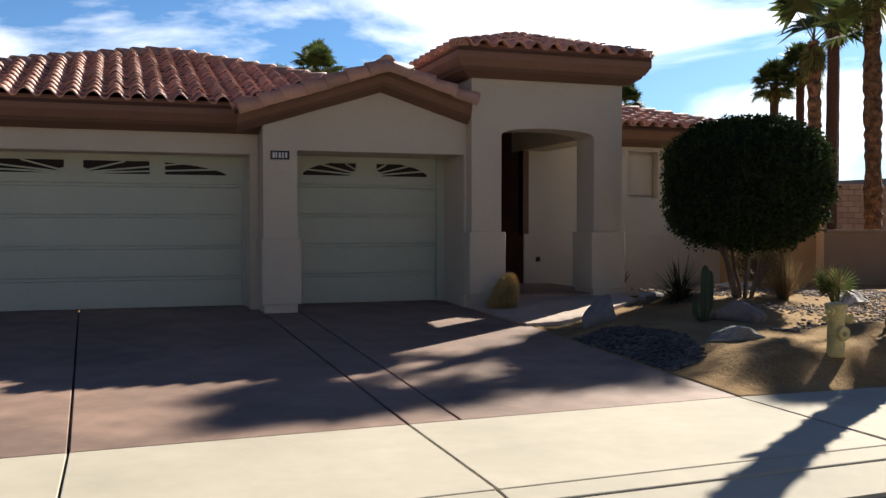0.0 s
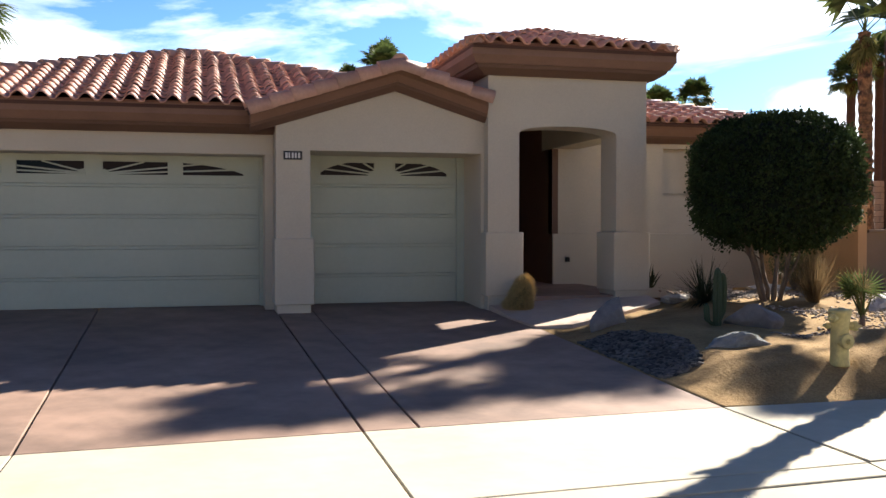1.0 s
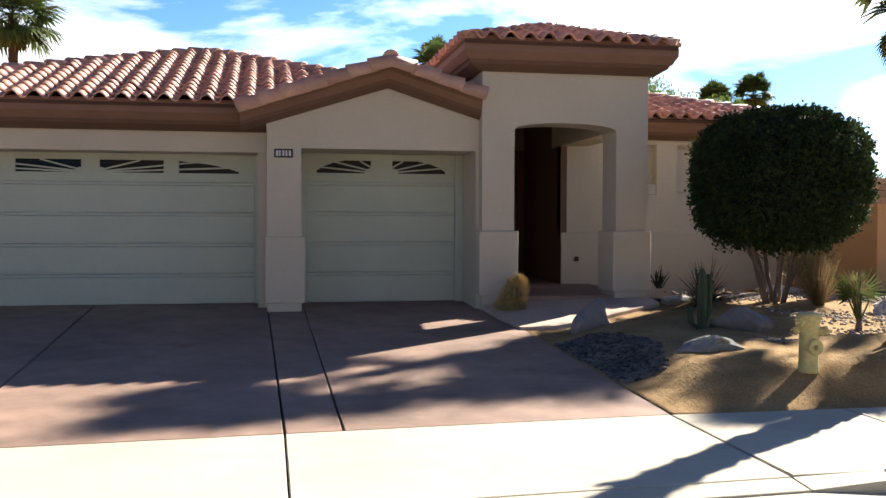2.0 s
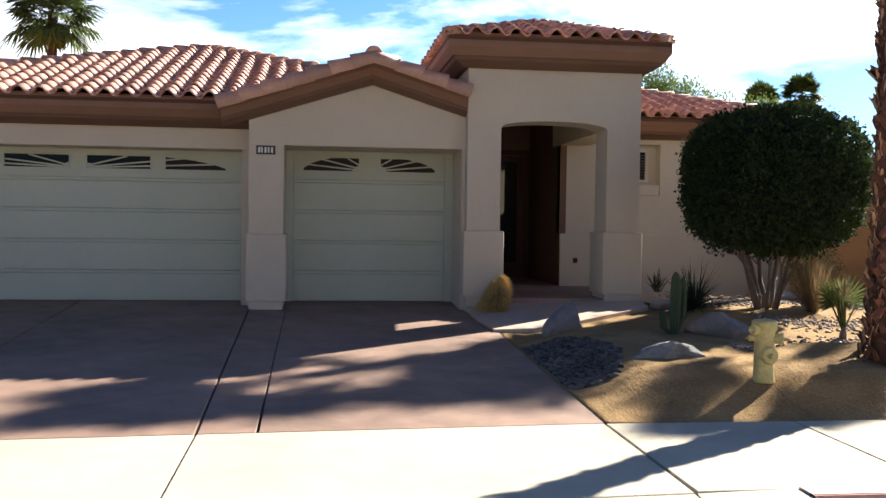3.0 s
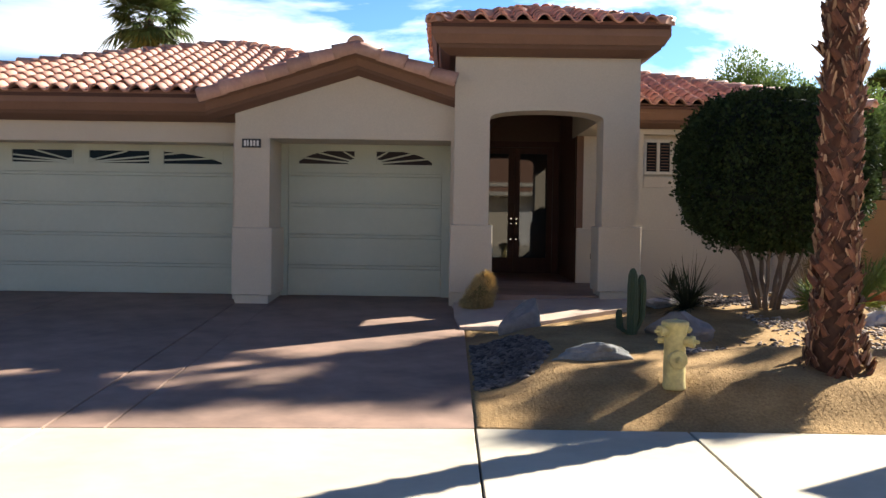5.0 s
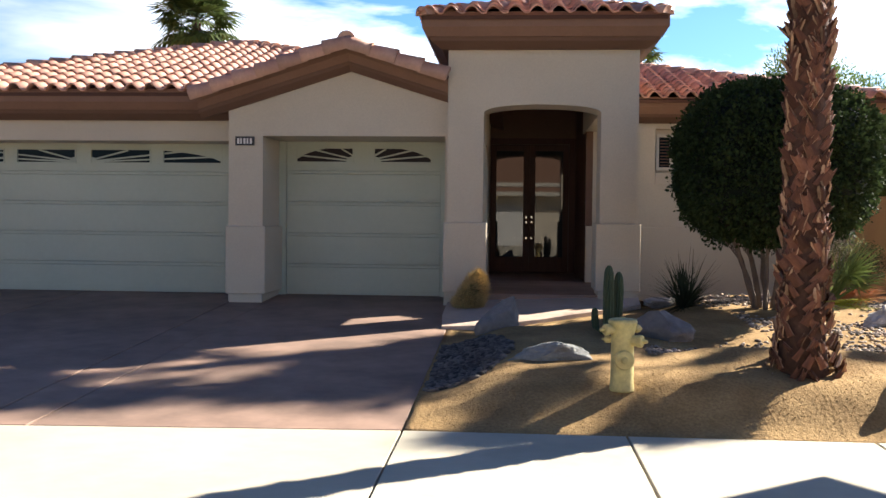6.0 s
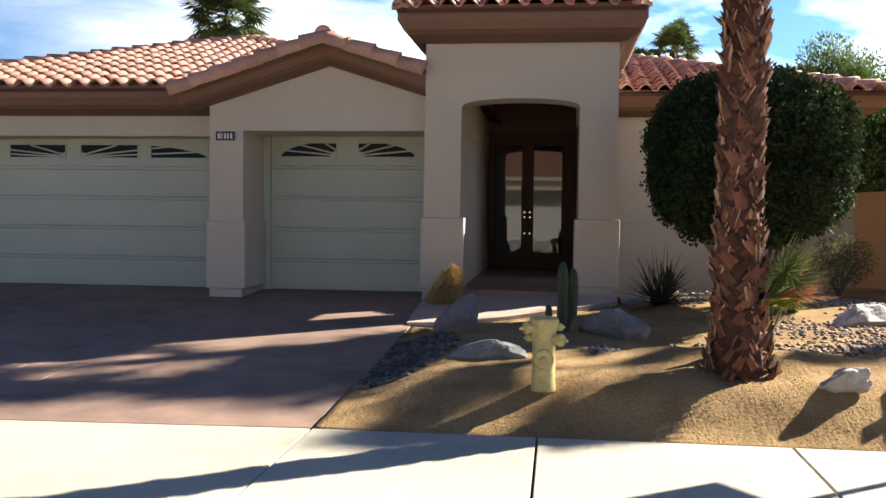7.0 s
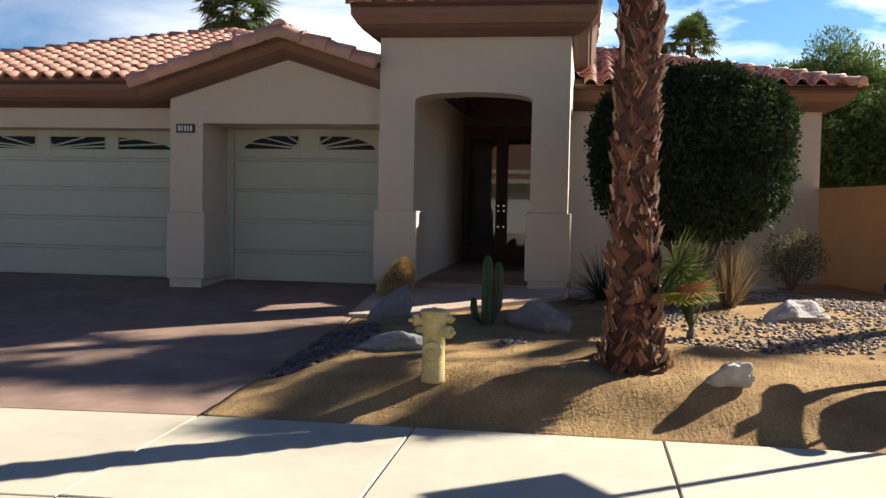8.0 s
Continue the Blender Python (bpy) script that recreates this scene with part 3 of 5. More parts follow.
cornice([((1.65, 14.135, 4.10 - SL * 2.205), (0, -1, 0)), ((3.855, 14.135, 4.10), (0, -1, 0)), ((5.285, 14.135, 4.10 - SL * 1.43), (0, -1, 0))], 0.62, 0.95)

# ---- roofs: deck plus one clay tile after another ----
PITCH, COURSE = 0.30, 0.33


def tile_mesh(name, material):
    """S-shaped clay tile: x across, y up the slope; nose at y = 0."""
    n = 8
    prof = []
    for i in range(n + 1):
        u = i / n
        prof.append((-PITCH / 2 + u * PITCH * 1.04, 0.090 * max(0.0, math.sin(math.pi * min(1, u / 0.66))) ** 0.8 if u < 0.66 else -0.018 * math.sin(math.pi * (u - 0.66) / 0.34)))
    vs, fs = [], []
    for y, lift in ((0.0, 0.045), (COURSE * 1.22, 0.005)):
        vs += [(x, y, z + lift) for x, z in prof]
    vs += [(x, 0.0, z + 0.022) for x, z in prof]
    vs += [(x, COURSE * 0.5, z - 0.002) for x, z in prof]
    k = n + 1
    for i in range(n):
        fs += [(i, i + 1, k + i + 1, k + i), (2 * k + i, 2 * k + i + 1, i + 1, i), (3 * k + i, 3 * k + i + 1, 2 * k + i + 1, 2 * k + i)]
    me = bpy.data.meshes.new(name)
    me.from_pydata(vs, [], fs)
    me.materials.append(material)
    me.polygons.foreach_set("use_smooth", [True] * len(me.polygons))
    return me


def cap_mesh(name, material, length=0.42, r0=0.125, r1=0.10):
    n, vs, fs = 8, [], []
    for y, r, lift in ((0, r0, 0.03), (length, r1, 0.0), (0, r0 - 0.022, 0.03), (length * 0.4, r1 - 0.02, 0.0)):
        vs += [(-r * math.cos(math.pi * i / n), y, r * math.sin(math.pi * i / n) + lift) for i in range(n + 1)]
    k = n + 1
    fs.append(tuple(range(2 * k, 3 * k)))
    for i in range(n):
        fs += [(i, k + i, k + i + 1, i + 1), (2 * k + i, i, i + 1, 2 * k + i + 1), (3 * k + i, 2 * k + i, 2 * k + i + 1, 3 * k + i + 1)]
    me = bpy.data.meshes.new(name)
    me.from_pydata(vs, [], fs)
    me.materials.append(material)
    me.polygons.foreach_set("use_smooth", [True] * len(me.polygons))
    return me


TILE_ME, TILE_STUFF_ME, CAP_ME = tile_mesh("roof_tile", TILE), tile_mesh("roof_tiles", TILE_STUFF), cap_mesh("ridge_tile", CAP, 0.42, 0.14, 0.115)
rng = random.Random(7)


def inside(p, poly):
    c = False
    for (x0, y0), (x1, y1) in zip(poly, poly[1:] + poly[:1]):
        if (y0 > p[1]) != (y1 > p[1]) and p[0] < (x1 - x0) * (p[1] - y0) / (y1 - y0) + x0:
            c = not c
    return c


def cut_tile(m, cuts):
    """A tile cut off along upright planes (point, way out)."""
    bm = bmesh.new()
    bm.from_mesh(TILE_ME)
    bmesh.ops.transform(bm, matrix=m, verts=bm.verts)
    for p, out in cuts:
        bmesh.ops.bisect_plane(bm, geom=bm.verts[:] + bm.edges[:] + bm.faces[:], plane_co=p, plane_no=out, clear_outer=True)
    return bm


def roof_plane(parent, poly, origin, across, slope_way, slope, single, hips=()):
    """Tiles over the plan polygon poly; single(x, y) says which are built one by one; hips are (point, way out)."""
    u = Vector((*across, 0))
    v = Vector((*slope_way, slope)).normalized()
    w = u.cross(v).normalized()
    if w.z < 0:
        u, w = -u, -w
    o = Vector(origin)
    sv, sf = [], []
    base_v = [Vector(q.co) for q in TILE_STUFF_ME.vertices]
    base_f = [tuple(f.vertices) for f in TILE_STUFF_ME.polygons]
    for i in range(-60, 61):
        for j in range(0, 24):
            p = o + u * (i * PITCH) + v * (j * COURSE)
            c = p + v * COURSE * 0.45
            c2 = p - v * 0.12
            if not (inside((c.x, c.y), poly) or inside((c2.x, c2.y), poly)):
                continue
            tilt = Matrix(((u.x, v.x, w.x), (u.y, v.y, w.y), (u.z, v.z, w.z))).to_4x4()
            m = Matrix.Translation(p + w * rng.uniform(-0.004, 0.006)) @ tilt @ pose(rng.uniform(-0.006, 0.006), rng.uniform(-0.012, 0.012), 0, rng.uniform(-1, 1), rng.uniform(-1, 1), rng.uniform(-1, 1))
            cuts = []
            for hp, out in hips:
                far_out = [(q - Vector(hp)).dot(Vector(out)) for q in (p - u * 0.16, p + u * 0.16, p + v * 0.44 - u * 0.16, p + v * 0.44 + u * 0.16)]
                if min(far_out) > 0:
                    cuts = None
                    break
                if max(far_out) > 0:
                    cuts.append((hp, out))
            if cuts is None:
                continue
            if cuts:
                bm = cut_tile(m, cuts)
                if len(bm.faces) > 2:
                    hpart("roof_tile", bm, TILE, parent, smooth=True)
                else:
                    bm.free()
                continue
            m = HOUSE_INV @ m
            if single(p.x, p.y):
                ob = new("roof_tile", TILE_ME)
                ob.parent = parent
                ob.matrix_basis = m
            else:
                k = len(sv)
                sv += [tuple(m @ q) for q in base_v]
                sf += [tuple(k + q for q in f) for f in base_f]
    if sv:
        ob = raw("roof_tiles", sv, sf, TILE_STUFF, parent, smooth=True)
        tagged(ob, kind="stuff")


def caps(parent, a, b, step=0.36, roll=0, size=1.0):
    """A row of half-round tiles from the low end a to the high end b."""
    a, b = Vector(a), Vector(b)
    d = (b - a).normalized()
    side = d.cross(Vector((0, 0, 1))).normalized()
    up = side.cross(d)
    rot = Matrix(((side.x, d.x, up.x), (side.y, d.y, up.y), (side.z, d.z, up.z))).to_4x4() @ pose(0, 0, 0, 0, roll, 0)
    n = max(1, round((b - a).length / step))
    step = (b - a).length / n
    for i in range(n):
        ob = new("ridge_tile", CAP_ME)
        ob.parent = parent
        ob.matrix_basis = HOUSE_INV @ Matrix.Translation(a + d * step * i + up * -0.045) @ rot @ pose(rng.uniform(-.006, .006), 0, rng.uniform(-.004, .006), 0, rng.uniform(-2, 2), rng.uniform(-0.8, 0.8)) @ Matrix.Scale(size, 4)


def roof(faces):
    bm = bmesh.new()
    for f in faces:
        bm.faces.new([bm.verts.new(p) for p in f])
    bmesh.ops.remove_doubles(bm, verts=bm.verts, dist=0.001)
    r = hpart("roof", bm, DECK)
    m = r.modifiers.new("thick", "SOLIDIFY")
    m.thickness, m.offset = 0.05, -1
    return r


# garage: pyramid hip
GX, GY, GZ = 0.83, 19.39, 5.43
EY, EZ = 14.18, 3.80
GS = (GZ - EZ) / (GY - EY)
gl, gr = GX - (GY - EY), GX + (GY - EY)
garage_roof = roof([[(gl, EY, EZ), (gr, EY, EZ), (GX, GY, GZ)], [(gl, EY, EZ), (GX, GY, GZ), (gl, GY + 5.5, EZ)],
                    [(gr, EY, EZ), (gr, GY + 5.5, EZ), (GX, GY, GZ)]])
roof_plane(garage_roof, [(gl - 0.3, EY - 0.1), (1.72, EY - 0.1), (3.855, 17.05), (5.0, 15.6), (gr + 0.3, EY), (GX, GY + 0.3)], (0, EY - 0.05, EZ + 0.01), (1, 0), (0, 1), GS,
           lambda x, y: y < 15.55 and -2.2 < x, [((gl, EY, 0), (-1, 1, 0)), ((gr, EY, 0), (1, 1, 0))])
hpart("bird_stop", boxed(-4.2, 1.70, EY + 0.03, EY + 0.08, EZ - 0.03, EZ + 0.062), MORTAR, garage_roof)
caps(garage_roof, (gl, EY, EZ + 0.03), (GX, GY, GZ + 0.03), step=0.40, size=1.12)
caps(garage_roof, (gr - 2.0, EY + 2.0, EZ + 0.05 + 2.0 * GS), (GX, GY, GZ + 0.03), step=0.40, size=1.12)

# gable over the single bay
RZ, RX, RY = 4.47, 3.855, 13.72
gable_roof = roof([[(1.62, RY, RZ - 0.33 * 2.235), (RX, RY, RZ), (RX, 17.3, RZ), (1.62, 15.0, RZ - 0.33 * 2.235)],
                   [(RX, RY, RZ), (5.30, RY, RZ - 0.33 * 1.445), (5.30, 17.3, RZ - 0.33 * 1.445), (RX, 17.3, RZ)]])
roof_plane(gable_roof, [(1.6, RY + 0.2), (RX, RY + 0.2), (RX, 16.9), (1.6, 14.3)], (1.60, RY + 0.15, RZ - 0.33 * 2.255), (0, 1), (1, 0), 0.33, lambda x, y: True, [((RX + 0.02, 0, 0), (1, 0, 0))])
roof_plane(gable_roof, [(RX + 0.2, RY + 0.2), (5.30, RY + 0.2), (5.30, 17.0), (RX + 0.2, 17.0)], (6.10, RY + 0.15, RZ - 0.33 * 2.245), (0, 1), (-1, 0), 0.33, lambda x, y: True, [((RX - 0.02, 0, 0), (-1, 0, 0))])
caps(gable_roof, (RX, RY - 0.02, RZ + 0.03), (RX, 17.0, RZ + 0.05), size=0.95)
# half-round tiles along the rakes
caps(gable_roof, (1.60, RY + 0.02, RZ - 0.33 * 2.255), (RX, RY + 0.02, RZ), step=0.34, size=1.0, roll=38)
caps(gable_roof, (5.30, RY + 0.02, RZ - 0.33 * 1.445), (RX, RY + 0.02, RZ), step=0.34, size=1.0, roll=-38)

# tower hip
TL, TR, TF, TZ = 4.93, 8.31, 13.53, 4.775
tw = (TR - TL) / 2
tower_roof = roof([[(TL, TF, TZ), (TR, TF, TZ), ((TL + TR) / 2, TF + tw, TZ + 0.31 * tw)], [(TL, TF, TZ), ((TL + TR) / 2, TF + tw, TZ + 0.31 * tw), (TL, TF + 2 * tw, TZ)],
                   [(TR, TF, TZ), (TR, TF + 2 * tw, TZ), ((TL + TR) / 2, TF + tw, TZ + 0.31 * tw)], [(TL, TF + 2 * tw, TZ), ((TL + TR) / 2, TF + tw, TZ + 0.31 * tw), (TR, TF + 2 * tw, TZ)]])
apex = ((TL + TR) / 2, TF + tw)
roof_plane(tower_roof, [(TL - 0.2, TF - 0.1), (TR + 0.2, TF - 0.1), (apex[0], apex[1] + 0.2)], (TL + 0.15, TF - 0.05, TZ + 0.01), (1, 0), (0, 1), 0.31, lambda x, y: True, [((TL, TF, 0), (-1, 1, 0)), ((TR, TF, 0), (1, 1, 0))])
roof_plane(tower_roof, [(TL - 0.1, TF - 0.2), (apex[0] + 0.2, apex[1]), (TL - 0.1, TF + 2 * tw + 0.2)], (TL - 0.05, TF + 0.15, TZ + 0.01), (0, 1), (1, 0), 0.31, lambda x, y: True, [((TL, TF, 0), (1, -1, 0)), ((TL, TF + 2 * tw, 0), (1, 1, 0))])
roof_plane(tower_roof, [(TR + 0.1, TF - 0.2), (apex[0] - 0.2, apex[1]), (TR + 0.1, TF + 2 * tw + 0.2)], (TR + 0.05, TF + 0.15, TZ + 0.01), (0, 1), (-1, 0), 0.31, lambda x, y: True, [((TR, TF, 0), (-1, -1, 0)), ((TR, TF + 2 * tw, 0), (-1, 1, 0))])
hpart("bird_stop", boxed(TL + 0.1, TR - 0.1, TF + 0.03, TF + 0.08, TZ - 0.03, TZ + 0.062), MORTAR, tower_roof)
for cx, cy in ((TL, TF), (TR, TF), (TL, TF + 2 * tw), (TR, TF + 2 * tw)):
    caps(tower_roof, (cx, cy, TZ + 0.03), (*apex, TZ + 0.31 * tw + 0.03), size=0.9)

# wing: hip towards the right
WF, WR, WZ, WS = 16.36, 12.48, 3.98, 0.29
d = 4.2
wing_roof = roof([[(6.5, WF, WZ), (WR, WF, WZ), (WR - d, WF + d, WZ + WS * d), (6.5, WF + d, WZ + WS * d)], [(WR, WF, WZ), (WR, WF + 8.4, WZ), (WR - d, WF + d, WZ + WS * d)],
                  [(6.5, WF + d, WZ + WS * d), (WR - d, WF + d, WZ + WS * d), (WR, WF + 8.4, WZ), (6.5, WF + 8.4, WZ)]])
roof_plane(wing_roof, [(8.02, WF - 0.1), (WR + 0.3, WF - 0.1), (WR - d + 0.3, WF + d), (7.0, WF + d), (7.0, 17.4), (8.02, 17.4)], (8.0, WF - 0.05, WZ + 0.01), (1, 0), (0, 1), WS, lambda x, y: y < 17.0, [((WR, WF, 0), (1, 1, 0))])
roof_plane(wing_roof, [(WR + 0.1, WF), (WR + 0.1, WF + 4), (WR - d, WF + d)], (WR + 0.05, WF + 0.1, WZ + 0.01), (0, 1), (-1, 0), WS, lambda x, y: False, [((WR, WF, 0), (-1, -1, 0))])
caps(wing_roof, (WR, WF, WZ + 0.05), (WR - d, WF + d, WZ + WS * d + 0.05))
caps(wing_roof, (6.8, WF + d, WZ + WS * d + 0.05), (WR - d, WF + d, WZ + WS * d + 0.05))

# ---- garage doors ----
def garage_door(x0, x1, z0, z1, lites, y=15.15):
    """Sectional door: five sections, a row of sunburst lites in the top one."""
    door = hpart("garage_door", boxed(x0, x1, y + 0.055, y + 0.075, z0, z1), DOOR_PAINT, label="cream sectional garage door with sunburst lites")
    h = (z1 - z0) / 5
    mid, span = (x0 + x1) / 2, lites[-1][1] + 0.03
    holes = sorted([(mid - b, mid - a) for a, b in lites] + [(mid + a, mid + b) for a, b in lites])
    for k in range(5):
        a, b = z0 + k * h + 0.003, z0 + (k + 1) * h - 0.003
        bm = bmesh.new()
        if k < 4:
            box(bm, x0, x1, y + 0.01, y + 0.055, a, b - 0.052, bevel=0.005)
            box(bm, x0, x1, y + 0.012, y + 0.055, b - 0.047, b, bevel=0.004)
            # shallow horizontal grooves near the section's upper and lower rims
            for zz in (a + 0.045,):
                box(bm, x0 + 0.01, x1 - 0.01, y + 0.002, y + 0.012, zz, zz + 0.014)
        else:
            # rails and stiles leave holes for the lites
            zl, zh = a + 0.135, b - 0.135
            box(bm, x0, x1, y + 0.01, y + 0.055, a, zl)
            box(bm, x0, x1, y + 0.01, y + 0.055, zh, b)
            edges = [x0] + [v for hole in holes for v in hole] + [x1]
            for xa, xb in zip(edges[::2], edges[1::2]):
                box(bm, xa, xb, y + 0.01, y + 0.055, zl, zh)
            box(bm, x0 + 0.01, x1 - 0.01, y + 0.002, y + 0.012, a + 0.045, a + 0.06)
        hpart("door_section", bm, DOOR_PAINT, door)
    for xa, xb in holes:
        a = z0 + 4 * h + 0.006
        zl, zh = a + 0.135, z1 - 0.006 - 0.135
        hpart("lite", boxed(xa, xb, y + 0.035, y + 0.045, zl, zh), PANE, door, "dark glass lite")
        bm = bmesh.new()
        W, H = xb - xa, zh - zl
        # raised frame round the glass
        for args in ((xa - 0.02, xb + 0.02, y, y + 0.02, zl - 0.02, zl), (xa - 0.02, xb + 0.02, y, y + 0.02, zh, zh + 0.02), (xa - 0.02, xa, y, y + 0.02, zl, zh), (xb, xb + 0.02, y, y + 0.02, zl, zh)):
            box(bm, *args)
        # ribs run out from one hub at the middle of the door
        sgn = 1 if xa > mid else -1
        near, far = sorted((abs(xa - mid), abs(xb - mid)))
        for ratio in (0.5, 1.25, 3.0):
            d0 = max(near, 0.02)
            d1 = min(far, 0.97 * span / max(ratio, 0.01), 0.93 * span)
            if d1 - d0 < 0.03 or ratio * d0 / span > 0.95:
                continue
            p0 = Vector((mid + sgn * d0, y + 0.006, zl + H * ratio * d0 / span))
            p1 = Vector((mid + sgn * d1, y + 0.006, zl + H * ratio * d1 / span))
            dd = (p1 - p0).normalized()
            nn = Vector((-dd.z, 0, dd.x)) * 0.012
            prism(bm, [p0 - nn, p1 - nn, p1 + nn, p0 + nn], (0, 0.026, 0))
        # the half-round hub
        if near < 0.3:
            rim = [Vector((mid + sgn * (near + 0.10 * math.cos(q * 0.314)), y + 0.007, zl + 0.085 * math.sin(q * 0.314))) for q in range(6)]
            prism(bm, rim + [Vector((mid + sgn * near, y + 0.007, zl))], (0, 0.025, 0))
        # filling above the arch
        rim = []
        for q in range(9):
            dq = near + (far - near) * q / 8
            rim.append((dq, min(1.0, 1.12 * max(0.0, 1 - (dq / span) ** 3) ** 0.7)))
        low = [(dq, h) for dq, h in rim if h < 0.999]
        for (da, ha), (db, hb) in zip(low, low[1:]):
            prism(bm, [Vector((mid + sgn * da, y + 0.008, zl + H * ha)), Vector((mid + sgn * db, y + 0.008, zl + H * hb)), Vector((mid + sgn * db, y + 0.008, zh)), Vector((mid + sgn * da, y + 0.008, zh))], (0, 0.025, 0))
        hpart("sunburst", bm, DOOR_PAINT, door)
    return door


garage_door(2.665, 5.105, 0.752, 3.20, [(0.175, 1.06)])
garage_door(-3.156, 1.846, 0.752, 3.16, [(0.135, 1.095), (1.325, 2.255)])
for a, b in ((2.549, 2.663), (5.107, 5.237), (1.848, 1.899), (-3.22, -3.158)):
    hpart("door_stop", boxed(a, b, 15.12, 15.24, 0.62, 3.165), DOOR_PAINT)

# ---- front doors ----
FY = 19.5
hpart("door_frame", box(boxed(7.354, 7.482, FY, FY + 0.12, 0.9, 3.60), 5.78, 7.354, FY, FY + 0.12, 3.48, 3.60), WOOD)
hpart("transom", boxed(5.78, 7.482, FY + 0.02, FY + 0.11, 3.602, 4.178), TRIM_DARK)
for a, b in ((5.785, 6.560), (6.568, 7.350)):
    bm = bmesh.new()
    for args in ((a, a + 0.115, 0.91, 3.475), (b - 0.115, b, 0.91, 3.475), (a + 0.115, b - 0.115, 3.35, 3.475), (a + 0.115, b - 0.115, 0.91, 1.22)):
        box(bm, args[0], args[1], FY + 0.03, FY + 0.08, args[2], args[3], bevel=0.006)
    leaf = hpart("front_door", bm, WOOD, label="dark wooden glazed front door")
    hpart("pane", boxed(a + 0.115, b - 0.115, FY + 0.05, FY + 0.06, 1.22, 3.35), DOOR_PANE, leaf, "dark reflecting glass")
    kx = b - 0.05 if a < 6 else a + 0.05
    for z, r in ((2.02, 0.032), (1.92, 0.028), (1.60, 0.03)):
        bm = lathe(bmesh.new(), [(r, 0), (r, 0.02), (r * 0.55, 0.03), (r * 0.8, 0.05), (r * 0.5, 0.06)], 10, Matrix.Translation((kx, FY + 0.03, z)) @ pose(0, 0, 0, 90, 0, 0))
        hpart("knob", bm, BRASS, leaf, "polished nickel knob")

# number plate on the pier, its figures as plain bars
plate = hpart("house_sign", boxed(2.145, 2.425, 14.105, 14.133, 3.02, 3.15, bevel=0.006), PLATE_BLACK, label="black enamel house plate with white bars")
hpart("plate_rim", box(box(box(boxed(2.145, 2.425, 14.098, 14.106, 3.135, 3.15), 2.145, 2.425, 14.098, 14.106, 3.02, 3.033), 2.145, 2.155, 14.098, 14.106, 3.033, 3.135), 2.415, 2.425, 14.098, 14.106, 3.033, 3.135), PLATE_BLACK, plate)
for k in range(5):
    x = 2.172 + k * 0.047
    hpart("bar", boxed(x, x + (0.034, 0.022, 0.03, 0.026, 0.032)[k], 14.100, 14.106, 3.045, 3.125), PLATE_WHITE, plate)
# outlet box on the porch wall
hpart("outlet_box", boxed(7.74, 7.82, 16.80, 16.84, 1.33, 1.42, bevel=0.006), BRONZE, label="small dark outlet box")

# ---- fire hydrant ----
hz = yard_z(7.09, 7.86)
hyd = thing("fire_hydrant", 7.09, 7.86, hz - 0.02, "pale yellow cast-iron fire hydrant in the sandy soil", "hydrant", turn=0)
bm = lathe(bmesh.new(), [(0.094, 0.0), (0.097, 0.01), (0.094, 0.03), (0.090, 0.10), (0.088, 0.40), (0.094, 0.46), (0.100, 0.50), (0.112, 0.525), (0.114, 0.545), (0.108, 0.56), (0.096, 0.565), (0.080, 0.568), (0.02, 0.572)], 24)
part("barrel", bm, HYDRANT, hyd, smooth=True)


def outlet(ang, z, reach, r):
    m = pose(0, 0, z, 0, 90, ang)
    bm = lathe(bmesh.new(), [(r * 1.05, 0.05), (r * 0.86, 0.085), (r * 0.84, reach - 0.04), (r, reach - 0.036), (r, reach - 0.01), (r * 0.88, reach), (r * 0.36, reach + 0.002), (r * 0.32, reach + 0.022), (r * 0.1, reach + 0.024)], 14, m)
    return bm




def capped(name, ang, z, reach, r):
    cap = part(name, outlet(ang, z, reach, r), HYDRANT, hyd)
    part("nut", lathe(bmesh.new(), [(r * 0.30, reach + 0.02), (r * 0.30, reach + 0.036), (r * 0.2, reach + 0.04)], 6, pose(0, 0, z, 0, 90, ang)), HYDRANT, cap)


capped("nozzle_cap", -28, 0.40, 0.165, 0.050)
capped("nozzle_cap", 205, 0.485, 0.165, 0.046)
part("valve_stem", outlet(25, 0.485, 0.150, 0.032), HYDRANT, hyd)
part("valve_stem", outlet(165, 0.40, 0.140, 0.030), HYDRANT, hyd)
capped("pumper_cap", -88, 0.255, 0.128, 0.078)
part("operating_nut", lathe(bmesh.new(), [(0.022, 0.57), (0.020, 0.580), (0.012, 0.582)], 5), HYDRANT, hyd)

